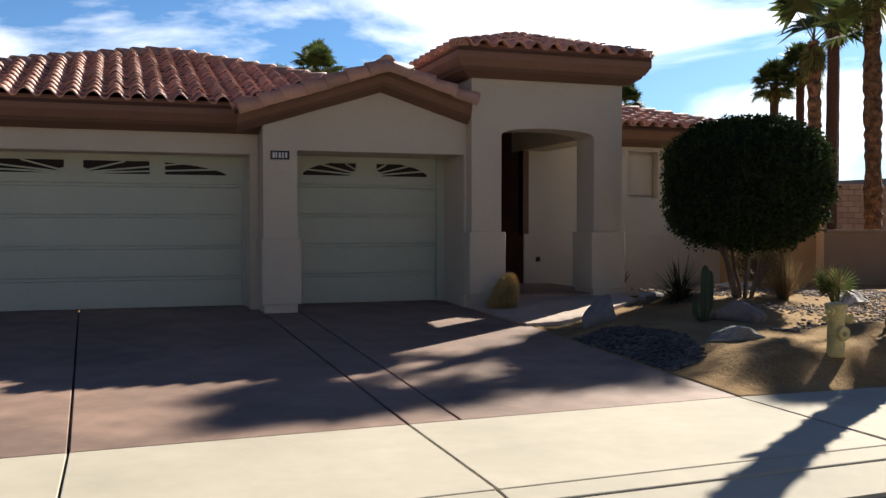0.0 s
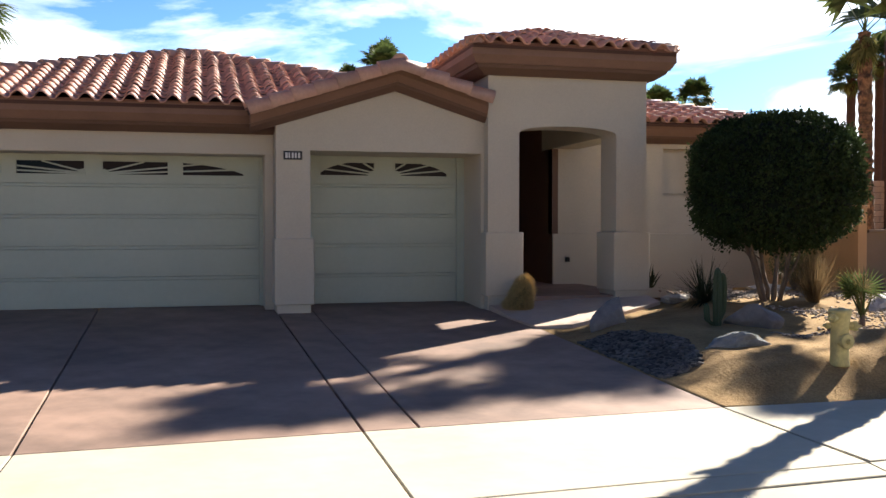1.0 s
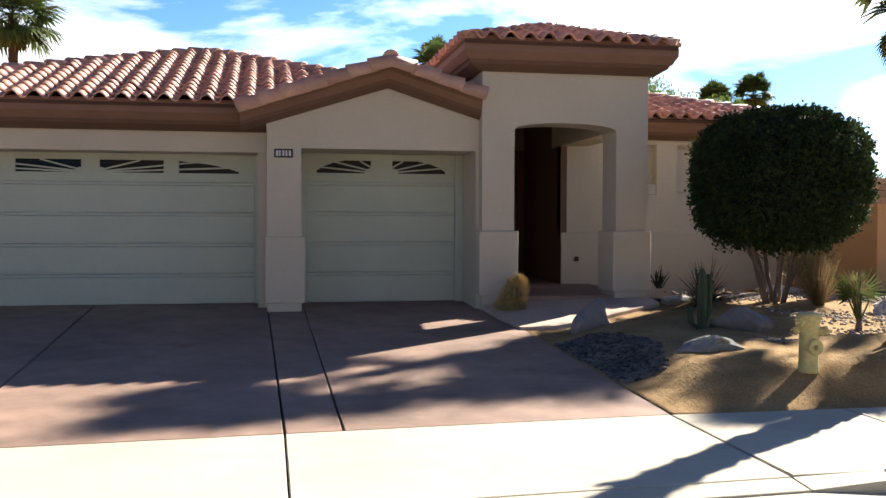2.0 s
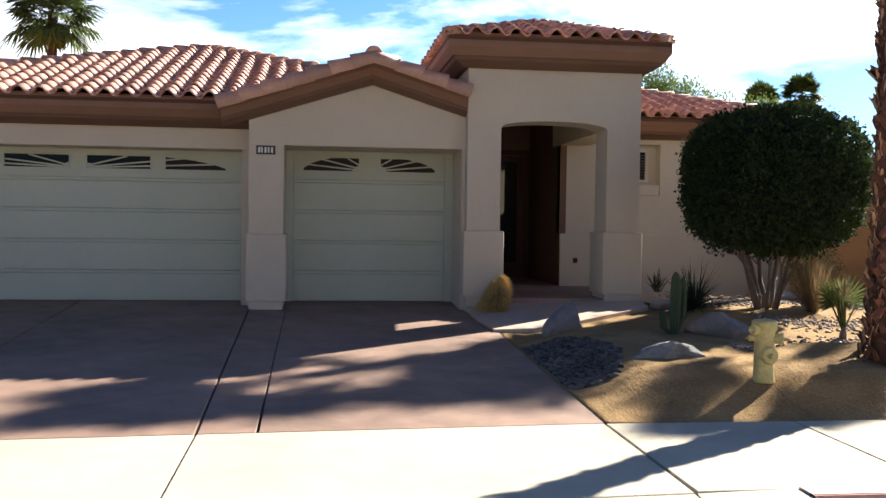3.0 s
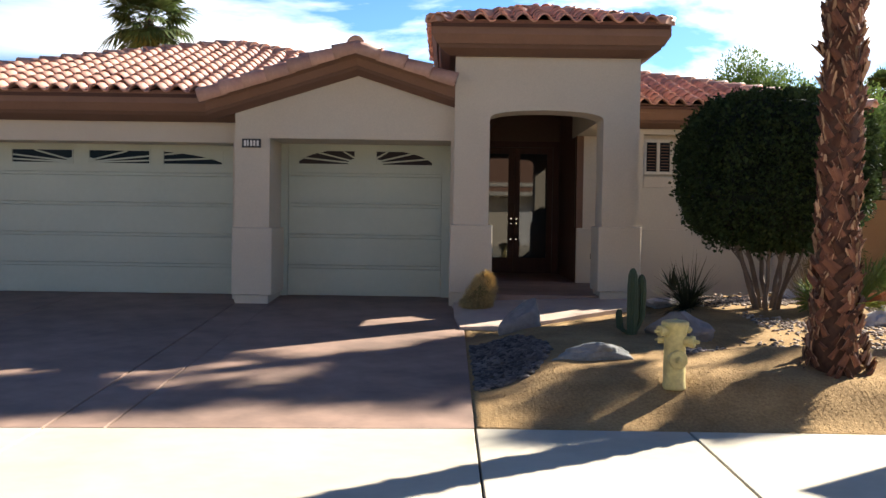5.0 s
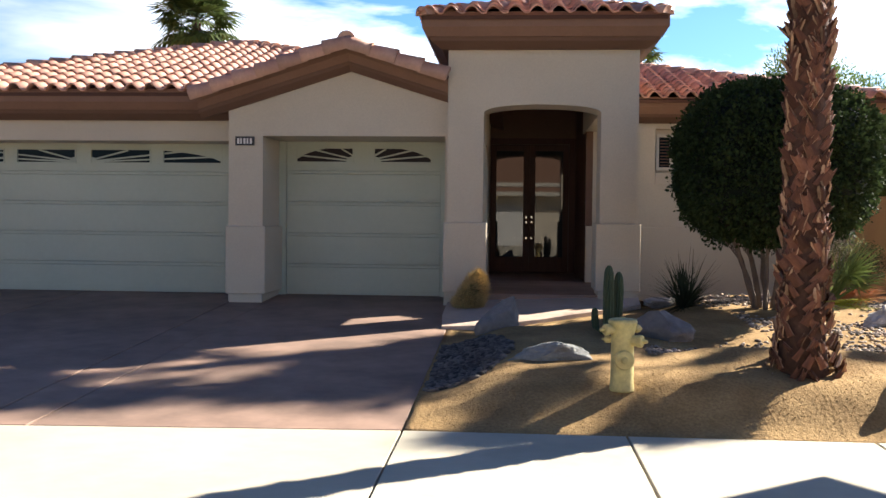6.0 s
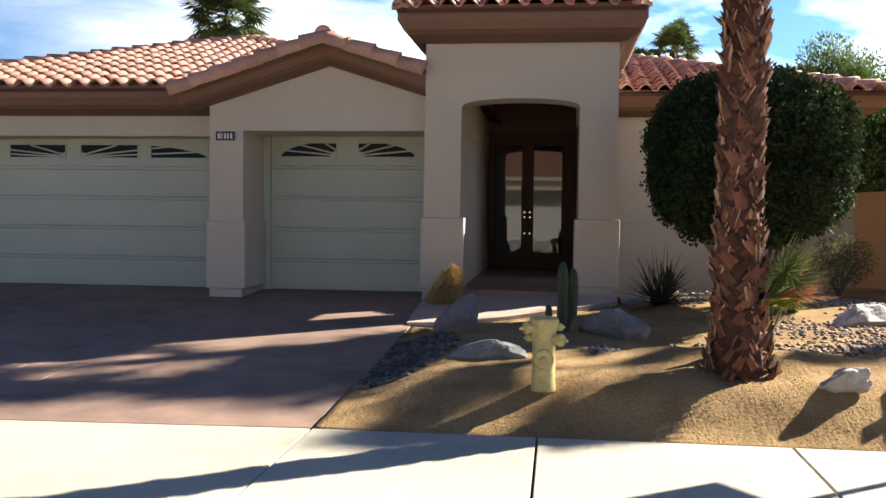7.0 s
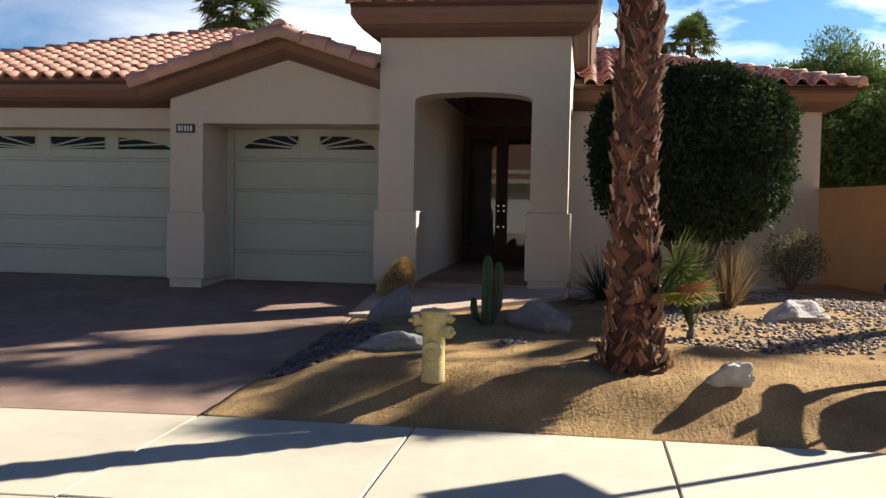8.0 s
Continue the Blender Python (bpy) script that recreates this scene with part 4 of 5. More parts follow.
# ---- rocks ----
def boulder(name, x, y, sx, sy, sz, seed, material, label, sink=0.2, turn=0, sharp=0.35, peak=0.0, boxy=0.0, skew=0.0):
    bm = bmesh.new()
    bmesh.ops.create_icosphere(bm, subdivisions=4, radius=1)
    rr = random.Random(seed)
    planes = [(Vector((rr.uniform(-1, 1), rr.uniform(-1, 1), rr.uniform(-0.6, 1))).normalized(), rr.uniform(0.5, 0.8)) for _ in range(12)]
    for v in bm.verts:
        c = v.co.copy()
        c *= 1 + boxy * (0.9 / max(abs(c.x), abs(c.y), abs(c.z)) - 1)
        for nrm, dist in planes:
            over = c.dot(nrm) - dist
            if over > 0:
                c -= nrm * over * 0.96
        c *= 1 + sharp * 0.35 * noise.noise(c * 2.3 + Vector((seed, 0, 0)))
        c *= 1 + 0.05 * noise.noise(c * 7 + Vector((0, seed, 0)))
        f = 1 - peak * max(0.0, c.z + 0.2)
        v.co = Vector((c.x * sx * f + skew * c.z + peak * 0.25 * sx * max(0, c.z), c.y * sy * f, c.z * sz * (1 + 0.3 * peak)))
    z = yard_z(x, y) if x > 5.4 else drive_z(y)
    bmesh.ops.transform(bm, matrix=pose(0, 0, sz * (1 - sink) * 0.6, 0, 0, turn), verts=bm.verts)
    ob = part(name, bm, material)
    ob.location = (x, y, z)
    return tagged(ob, label, "rock", "yard boulders")


boulder("boulder", 6.60, 8.92, 0.42, 0.15, 0.115, 6, SLAB_ROCK, "long low pale boulder, greyed as in shade, at the edge of the pebbles", turn=2, sharp=0.5, boxy=1.0)
boulder("boulder", 6.10, 11.2, 0.34, 0.22, 0.28, 8, GREY_ROCK, "grey pointed boulder at the corner of the entry walk", turn=10, peak=0.6, skew=0.10)
boulder("boulder", 7.75, 10.45, 0.42, 0.26, 0.215, 11, GREY_ROCK, "large grey boulder half sunk in shaded soil", turn=-15, peak=0.45)
boulder("boulder", 9.36, 7.95, 0.19, 0.15, 0.155, 17, ROCK, "pale jagged boulder on open sandy soil", turn=-25, skew=0.10, sharp=0.9, peak=-0.25, boxy=0.5)
boulder("boulder", 10.52, 11.45, 0.40, 0.20, 0.17, 21, ROCK, "long white boulder beside the pebble bed", turn=22, sharp=0.9, boxy=0.5)
boulder("boulder", 10.45, 14.1, 0.52, 0.2, 0.10, 23, ROCK, "low flat rock edging under the hedge tree", turn=5)
boulder("boulder", 8.35, 13.5, 0.45, 0.12, 0.10, 29, ROCK, "low flat rock edging near the porch", turn=15)

# ---- pebbles ----
def pebbles(name, n, pick, label, seed, smin=0.016, smax=0.042, material=None, fine=1):
    rr = random.Random(seed)
    bm = bmesh.new()
    bmesh.ops.create_icosphere(bm, subdivisions=fine, radius=1)
    bv = [v.co.copy() for v in bm.verts]
    bf = [tuple(v.index for v in f.verts) for f in bm.faces]
    bm.free()
    vs, fs = [], []
    for _ in range(n):
        x, y = pick(rr)
        s = rr.uniform(smin, smax)
        m = pose(x, y, yard_z(x, y) + s * 0.15, rr.uniform(-20, 20), rr.uniform(-20, 20), rr.uniform(0, 360)) @ Matrix.Diagonal((s * rr.uniform(0.9, 1.5), s, s * rr.uniform(0.45, 0.7), 1))
        k = len(vs)
        vs += [tuple(m @ v) for v in bv]
        fs += [tuple(k + i for i in f) for f in bf]
    return tagged(raw(name, vs, fs, material or PEBBLE, smooth=True), label, "pebbles", kind="stuff")


def bed_front(rr):
    y = rr.uniform(8.5, 10.7)
    wide = 0.45 + 0.30 * math.sin((y - 8.5) / 2.2 * math.pi)
    return drive_edge(y) + 0.06 + rr.random() * wide, y


def bed_back(rr):
    x = 7.5 + rr.random() * 5.0
    return x, 9.42 + 0.33 * min(3.0, x - 7.5) + 0.12 * math.sin(x * 2.3) + rr.gauss(0, 0.17)


def bed_house(rr):
    x = rr.uniform(8.6, 12.5)
    return x, 13.4 + 0.3 * math.sin(x * 2) + rr.gauss(0, 0.35) - (x - 10) * 0.35


pebbles("pebble_bed", 2600, bed_front, "dark grey river pebbles beside the driveway", 1)
pebbles("pebble_bed", 1800, bed_back, "mixed pale river pebbles winding through the soil", 2, 0.010, 0.032, PALE_PEBBLE)


def bed_mid(rr):
    x = rr.uniform(8.9, 11.6)
    return x, 11.3 + 0.4 * math.sin(x * 1.7) + rr.gauss(0, 0.35)


pebbles("pebble_bed", 800, bed_mid, "scattered mixed pebbles round the young palm", 8, 0.010, 0.032, PALE_PEBBLE)
pebbles("pebble_bed", 2600, bed_house, "mixed river pebbles below the hedge tree", 3, 0.012, 0.036, PALE_PEBBLE)


def crumb_at(rr):
    return rr.uniform(5.7, 12.0), 7.32 + abs(rr.gauss(0, 1.0))


pebbles("soil_crumbs", 4500, crumb_at, "small clods and grit on the raked soil", 4, 0.002, 0.006, SOIL, 1).data.materials[0] = SOIL


# ---- palms ----
def frond(vs, fs, base, way, length, rr, droop=0.5, fan=0.55, n=22, fold=0.12, wide=0.052):
    """A fan-palm leaf: a stalk and narrow folded segments spread from its end."""
    way = Vector(way).normalized()
    side = way.cross(Vector((0, 0, 1)))
    side = side.normalized() if side.length > 0.01 else Vector((1, 0, 0))
    up = side.cross(way).normalized()
    hub = base + way * length * 0.45 - Vector((0, 0, 1)) * length * 0.06 * droop
    k = len(vs)
    for s, p in ((0.022, base), (0.014, hub)):
        vs += [tuple(p + side * s), tuple(p - side * s), tuple(p + up * s)]
    fs += [(k, k + 1, k + 4, k + 3), (k + 1, k + 2, k + 5, k + 4), (k + 2, k, k + 3, k + 5)]
    R = length * fan
    for i in range(n):
        a = (-1 + 2 * i / (n - 1)) * 1.9
        d = (way * math.cos(a) + side * math.sin(a)).normalized()
        r = R * (1.0 - 0.18 * abs(a) / 1.9) * rr.uniform(0.9, 1.08)
        perp = d.cross(up).normalized()
        wmid = R * wide
        lift = up * (fold * R * (1 if i % 2 else -1) * 0.12)
        mid = hub + d * r * 0.55 + lift
        tip = hub + d * r - Vector((0, 0, 1)) * r * droop * rr.uniform(0.25, 0.75)
        k = len(vs)
        vs += [tuple(hub), tuple(mid + perp * wmid), tuple(mid - perp * wmid), tuple(tip)]
        fs += [(k, k + 1, k + 2), (k + 1, k + 3, k + 2)]


def crown(parent, z, n, length, seed, low=-0.5, material=None, label="", name="crown", lean=(0, 0), wide=0.052, bare=()):
    rr = random.Random(seed)
    vs, fs = [], []
    for i in range(n):
        a = i * 2.39996 + rr.uniform(-0.2, 0.2)
        el = low + (1.35 - low) * (i / n) ** 0.9 + rr.uniform(-0.12, 0.12)
        way = (math.cos(a) * math.cos(el), math.sin(a) * math.cos(el), math.sin(el))
        mark = len(vs), len(fs)
        frond(vs, fs, Vector((lean[0], lean[1], z + 0.25 * i / n)), way, length * rr.uniform(0.85, 1.1), rr, droop=0.55 - 0.3 * el / 1.4, wide=wide)
        if i in bare:
            del vs[mark[0]:], fs[mark[1]:]
    ob = raw(name, vs, fs, material or FROND, parent)
    return tagged(ob, label)


def palm(x, y, z0, height, radius, seed, label, fronds=34, length=2.1, skirt=18, lean=(0, 0), group="palms", drop=0.6, wide=0.052, shag=False, low=-0.45, hang=0.72, bare=()):
    t = thing("palm_tree", x, y, z0, label, "palm tree", group)
    n = 60 if shag else 22
    tr = random.Random(seed)
    pts = [(lean[0] * (i / n) ** 1.5, lean[1] * (i / n) ** 1.5, height * i / n) for i in range(n + 1)]
    rad = [radius * (1.0 + 0.45 * math.exp(-i * 35 / n) - 0.12 * i / n + (tr.uniform(-0.16, 0.10) if shag else 0.05 * math.sin(i * 2.7))) for i in range(n + 1)]
    part("trunk", tube(bmesh.new(), pts, rad, 12), SHAG if shag else TRUNK, t, smooth=not shag)
    crown(t, height - 0.1, fronds, length, seed, low, FROND, lean=lean, wide=wide, bare=bare)
    if skirt:
        rr = random.Random(seed + 50)
        vs, fs = [], []
        for i in range(skirt):
            a, el = i * 2.4 + rr.uniform(-0.3, 0.3), rr.uniform(-1.42, -1.05)
            frond(vs, fs, Vector((lean[0], lean[1], height + 0.16 - drop * i / skirt)), (math.cos(a) * math.cos(el), math.sin(a) * math.cos(el), math.sin(el)), length * hang * rr.uniform(0.83, 1.18), rr, droop=0.4, fan=0.45, n=14, wide=0.075)
        tagged(raw("dead_fronds", vs, fs, FROND_DRY, t), "dry drooping fronds")
    return t


def boot_mesh(name, wide, tall, out, notch):
    """A cut leaf base: a thin curved strap that springs from the trunk and ends in two ragged prongs."""
    bm = bmesh.new()
    rows = [(0.0, 1.15, 0.0), (0.25, 1.0, 0.35), (0.55, 0.86, 0.80), (0.80, 0.80, 1.0)]
    cols = (-0.5, -0.25, 0.0, 0.25, 0.5)
    front, back = [], []
    for f, w, o in rows:
        fr, bk = [], []
        for c in cols:
            bend = 0.16 * wide * (1 - (2 * c) ** 2)
            fr.append(bm.verts.new((c * wide * w, -o * out - bend, f * tall)))
            bk.append(bm.verts.new((c * wide * w * 0.9, -o * out - bend + 0.022, f * tall)))
        front.append(fr)
        back.append(bk)
    tips = [(-0.40, 1.0), (-0.2, 0.90 - notch), (0.0, 0.84 - notch), (0.2, 0.92 - notch), (0.42, 1.06)]
    front.append([bm.verts.new((c * wide * 0.8, -out * 1.08 - 0.1 * wide * (1 - 4 * c * c), h * tall)) for c, h in tips])
    back.append([bm.verts.new((c * wide * 0.78, -out * 1.08 - 0.1 * wide * (1 - 4 * c * c) + 0.012, h * tall)) for c, h in tips])
    for g in (front, back):
        for a, b in zip(g, g[1:]):
            for i in range(4):
                bm.faces.new((a[i], a[i + 1], b[i + 1], b[i]))
    for a, b, c, d in zip(front, front[1:], back, back[1:]):
        bm.faces.new((a[0], b[0], d[0], c[0]))
        bm.faces.new((a[4], b[4], d[4], c[4]))
    for i in range(4):
        bm.faces.new((front[-1][i], front[-1][i + 1], back[-1][i + 1], back[-1][i]))
    rim = {v for r in front + back for v in (r[0], r[-1])} | set(front[-1]) | set(back[-1])
    for f in bm.faces:
        if all(v in rim for v in f.verts):
            f.material_index = 1
    me = mesh(bm, name, BOOT)
    me.materials.append(BOOT_EDGE)
    return me


PX, PY = 8.62, 8.36
pz = yard_z(PX, PY) - 0.05
front_palm = palm(PX, PY, pz, 9.2, 0.15, 41, "tall fan palm with criss-cross cut leaf bases on its trunk", fronds=36, skirt=14)
boot_meshes = [boot_mesh("leaf_base", 0.080, 0.16, 0.028, 0.10), boot_mesh("leaf_base", 0.064, 0.13, 0.026, 0.0), boot_mesh("leaf_base", 0.088, 0.17, 0.030, 0.22), boot_mesh("leaf_base", 0.056, 0.17, 0.030, 0.3)]
rr = random.Random(5)
zz, row = -0.06, 0
while zz < 3.9:
    r = 0.135 * (1.0 + 0.45 * math.exp(-zz / 9.2 * 22 * 1.6)) + 0.06 * math.exp(-zz * 0.9) + 0.038 * math.exp(-zz * 3.2)
    k = 10
    for i in range(k):
        a = 2 * math.pi * (i + 0.5 * (row % 2)) / k + rr.uniform(-0.1, 0.1) + row * 0.04
        ob = new("leaf_base", rr.choice(boot_meshes))
        ob.parent = front_palm
        s = rr.uniform(0.8, 1.2) * (0.78 if zz < 0.5 else 1.0)
        tilt = (34 if (i + row) % 2 else -34) + rr.uniform(-14, 14)
        ob.matrix_basis = pose(r * math.cos(a), r * math.sin(a), zz + rr.uniform(-0.03, 0.03), 0, 0, math.degrees(a) + 90) @ pose(0, 0, 0, (rr.uniform(-13, 1) if zz > 0.35 else rr.uniform(-12, -2)), tilt, rr.uniform(-15, 15)) @ Matrix.Diagonal((s, s * rr.uniform(0.6, 1.5), s, 1))
    zz += 0.070
    row += 1

# palms of the neighbouring yard, whose crowns shade the driveway
palm(14.95, 17.4, 0.8, 5.4, 0.165, 841, "fan palm with a shaggy orange trunk and green hanging fronds", fronds=8, length=1.828, skirt=20, group="yard palms", drop=0.35, shag=True, wide=0.07, lean=(-0.08, 0.04), low=0.32, hang=0.42, bare=(1,))
palm(16.4, 17.2, 0.8, 7.41, 0.21, 501, "stout fan palm with a shaggy orange trunk and long skirt", fronds=10, length=2.062, skirt=12, group="yard palms", drop=1.2, shag=True, wide=0.045, lean=(-0.13, 0.02), low=0.38, hang=0.5)
palm(17.66, 20.05, 0.8, 10.61, 0.16, 125, "tall fan palm with a dark trunk beyond the block wall", fronds=16, length=1.684, skirt=36, drop=4.3, hang=0.36, group="yard palms", wide=0.07, lean=(0.0, -0.16), low=0.02)
palm(17.47, 15.23, 0.8, 7.08, 0.16, 158, "fan palm with a shaggy trunk beyond the garden wall", fronds=8, length=1.583, skirt=0, group="yard palms", shag=True, wide=0.056, lean=(-0.07, 0.21), low=-0.42)
palm(53.9, 61.0, 0.6, 18.6, 0.32, 62, "slender tall fan palm with a dark trunk and yellowing skirt", fronds=34, length=3.0, skirt=26, group="far palms", drop=1.6, wide=0.062)
palm(47.5, 60.3, 0.6, 12.3, 0.36, 64, "fan palm with a drooping dark crown", fronds=40, length=2.2, skirt=8, group="yard palms", drop=0.1, wide=0.08)
palm(50.9, 61.5, 0.6, 13.9, 0.36, 65, "fan palm with a drooping dark crown", fronds=40, length=2.4, skirt=8, group="yard palms", drop=0.1, wide=0.08)
palm(-9.75, 47.4, 0.5, 11.2, 0.25, 66, "tall fan palm far behind the house", fronds=42, length=2.7, skirt=6, group="far palms", wide=0.062, low=-0.65)
palm(16.95, 85.0, 0.5, 16.2, 0.3, 67, "fan palm far behind the house", fronds=17, length=2.6, skirt=0, group="far palms", wide=0.085, low=-0.2)
palm(13.9, 85.5, 0.5, 14.2, 0.3, 72, "smaller fan palm far behind the house", fronds=26, length=2.1, skirt=0, group="far palms", wide=0.07)
palm(16.2, 80.0, 0.5, 14.75, 0.3, 68, "fan palm far behind the roof ridge", fronds=17, length=2.6, skirt=0, group="far palms", wide=0.085, low=-0.2)
palm(39.4, 75.0, 0.5, 11.8, 0.3, 69, "far fan palm beyond the wing roof", fronds=36, length=2.2, skirt=12, group="far palms", wide=0.085)
palm(43.0, 75.0, 0.5, 12.6, 0.3, 70, "far fan palm beyond the wing roof", fronds=36, length=2.2, skirt=12, group="far palms", wide=0.085)


# ---- hedge tree, clipped to a rounded block ----
def leaf_cloud(n, place, size, seed, slim=0.38):
    """n small folded leaves; place(rr) gives a point and a rough outward way."""
    rr = random.Random(seed)
    vs, fs = [], []
    for _ in range(n):
        p, out = place(rr)
        d = (out + Vector((rr.gauss(0, 0.7), rr.gauss(0, 0.7), rr.gauss(0, 0.7)))).normalized()
        q = d.to_track_quat("Y", "Z").to_matrix() @ Matrix.Rotation(rr.uniform(0, 6.28), 3, "Y")
        s = size * rr.uniform(0.6, 1.35)
        k = len(vs)
        for c in ((0, 0, 0), (slim, 0.45, 0.08), (0, 1.0, 0), (-slim, 0.45, 0.08)):
            vs.append(tuple(p + q @ (Vector(c) * s)))
        fs += [(k, k + 1, k + 2), (k, k + 2, k + 3)]
    return vs, fs


hedge = thing("hedge_tree", 9.45, 12.6, yard_z(9.45, 12.6), "dark green tree clipped to a rounded block on several stems", "tree")
hx, hy, hh = 1.15, 1.22, 0.97
hc = Vector((0.02, 0, 2.72 - yard_z(9.45, 12.6)))


def on_hedge(rr):
    d = Vector((rr.gauss(0, 1), rr.gauss(0, 1), rr.gauss(0, 1))).normalized()
    k = 1 / (abs(d.x) ** 2.7 + abs(d.y) ** 2.7 + abs(d.z) ** 2.7) ** (1 / 2.7)
    lump = 1 + 0.085 * noise.noise(d * 3.1) + 0.065 * noise.noise(d * 7.0)
    r = k * lump * (1 - abs(rr.gauss(0, 0.055)) + (rr.uniform(0.02, 0.07) if rr.random() < 0.14 else 0))
    p = hc + Vector((d.x * hx, d.y * hy, d.z * hh)) * r
    if d.z < -0.35:
        # the underside hangs in ragged tufts
        p.z -= 0.16 * max(0.0, noise.noise(p * 4.5)) + 0.10 * rr.random() ** 3
    return p, d


vs, fs = leaf_cloud(46000, on_hedge, 0.048, 12)
# loose shoots that stick out of the clipped top and sides
rr = random.Random(21)
shoots = []
for _ in range(150):
    d = Vector((rr.gauss(0, 1), rr.gauss(0, 1), rr.gauss(0.5, 0.9))).normalized()
    k = 1 / (abs(d.x) ** 2.7 + abs(d.y) ** 2.7 + abs(d.z) ** 2.7) ** (1 / 2.7)
    shoots.append((hc + Vector((d.x * hx, d.y * hy, d.z * hh)) * k * 0.98, (d + Vector((rr.gauss(0, 0.4), rr.gauss(0, 0.4), 0.35))).normalized(), rr.uniform(0.04, 0.15)))


def on_shoot(r):
    p, way, far = r.choice(shoots)
    return p + way * far * r.random() + Vector((r.gauss(0, 0.012), r.gauss(0, 0.012), r.gauss(0, 0.012))), way


va, fa = leaf_cloud(2600, on_shoot, 0.042, 14)
k = len(vs)
raw("crown", vs + va, fs + [tuple(k + i for i in f) for f in fa], LEAF_DARK, hedge)
# solid dark core put in as the shade between the leaves
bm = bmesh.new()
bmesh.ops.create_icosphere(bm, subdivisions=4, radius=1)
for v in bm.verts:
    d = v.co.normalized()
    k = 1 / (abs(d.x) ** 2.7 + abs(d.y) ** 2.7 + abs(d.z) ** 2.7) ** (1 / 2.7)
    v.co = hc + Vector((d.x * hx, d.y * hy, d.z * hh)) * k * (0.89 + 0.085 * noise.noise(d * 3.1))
part("shade_core", bm, HEDGE_SHADE, hedge)
rr = random.Random(3)
for i in range(9):
    a = i * 0.7 + rr.uniform(-0.2, 0.2)
    x0, y0 = 0.13 * math.cos(a), 0.11 * math.sin(a)
    x1, y1 = (0.66 + 0.1 * (i % 3)) * math.cos(a) * rr.uniform(0.45, 1.1), 0.5 * math.sin(a)
    r0 = rr.uniform(0.026, 0.046)
    pts, rad = [], []
    for j in range(7):
        f = j / 6
        pts.append((x0 + (x1 - x0) * f ** 1.25 + rr.gauss(0, 0.012) * (j > 0), y0 + (y1 - y0) * f ** 1.25 + rr.gauss(0, 0.012) * (j > 0), -0.05 + 1.30 * f))
        rad.append(r0 * (1 - 0.5 * f))
    stem = part("stem", tube(bmesh.new(), pts, rad, 7), BARK, hedge, smooth=True)
    # side twigs near the crown
    for q in (3, 4, 5):
        b0 = Vector(pts[q])
        w = Vector((math.cos(a + rr.uniform(-1.4, 1.4)), math.sin(a + rr.uniform(-1.4, 1.4)), rr.uniform(0.9, 1.8))).normalized()
        part("twig", tube(bmesh.new(), [tuple(b0), tuple(b0 + w * 0.18), tuple(b0 + w * 0.40)], [0.012, 0.009, 0.005], 5), BARK, stem)


# ---- cacti, agaves and small shrubs ----
def column_cactus(x, y, arms):
    t = thing("column_cactus", x, y, yard_z(x, y) - 0.02, "ribbed dark green column cactus in shaded soil", "cactus")
    for dx, dy, h, r in arms:
        bm = bmesh.new()
        n, prof = 24, [(0.0, 0.9), (0.3, 1.0), (0.7, 1.0), (0.9, 0.85), (0.97, 0.55), (1.0, 0.2)]
        rings = []
        for f, w in prof:
            rings.append([bm.verts.new((dx * min(1, f * 3) + r * w * (1 + 0.14 * (1 if i % 2 else -1)) * math.cos(2 * math.pi * i / n),
                                        dy + r * w * (1 + 0.14 * (1 if i % 2 else -1)) * math.sin(2 * math.pi * i / n), h * f)) for i in range(n)])
        for a, b in zip(rings, rings[1:]):
            for i in range(n):
                bm.faces.new((a[i], a[(i + 1) % n], b[(i + 1) % n], b[i]))
        bm.faces.new(rings[-1])
        part("stem", bm, CACTUS, t)
    return t


column_cactus(7.24, 10.42, [(0, 0, 0.75, 0.052), (0.11, 0.06, 0.68, 0.048), (-0.14, 0.02, 0.30, 0.034)])


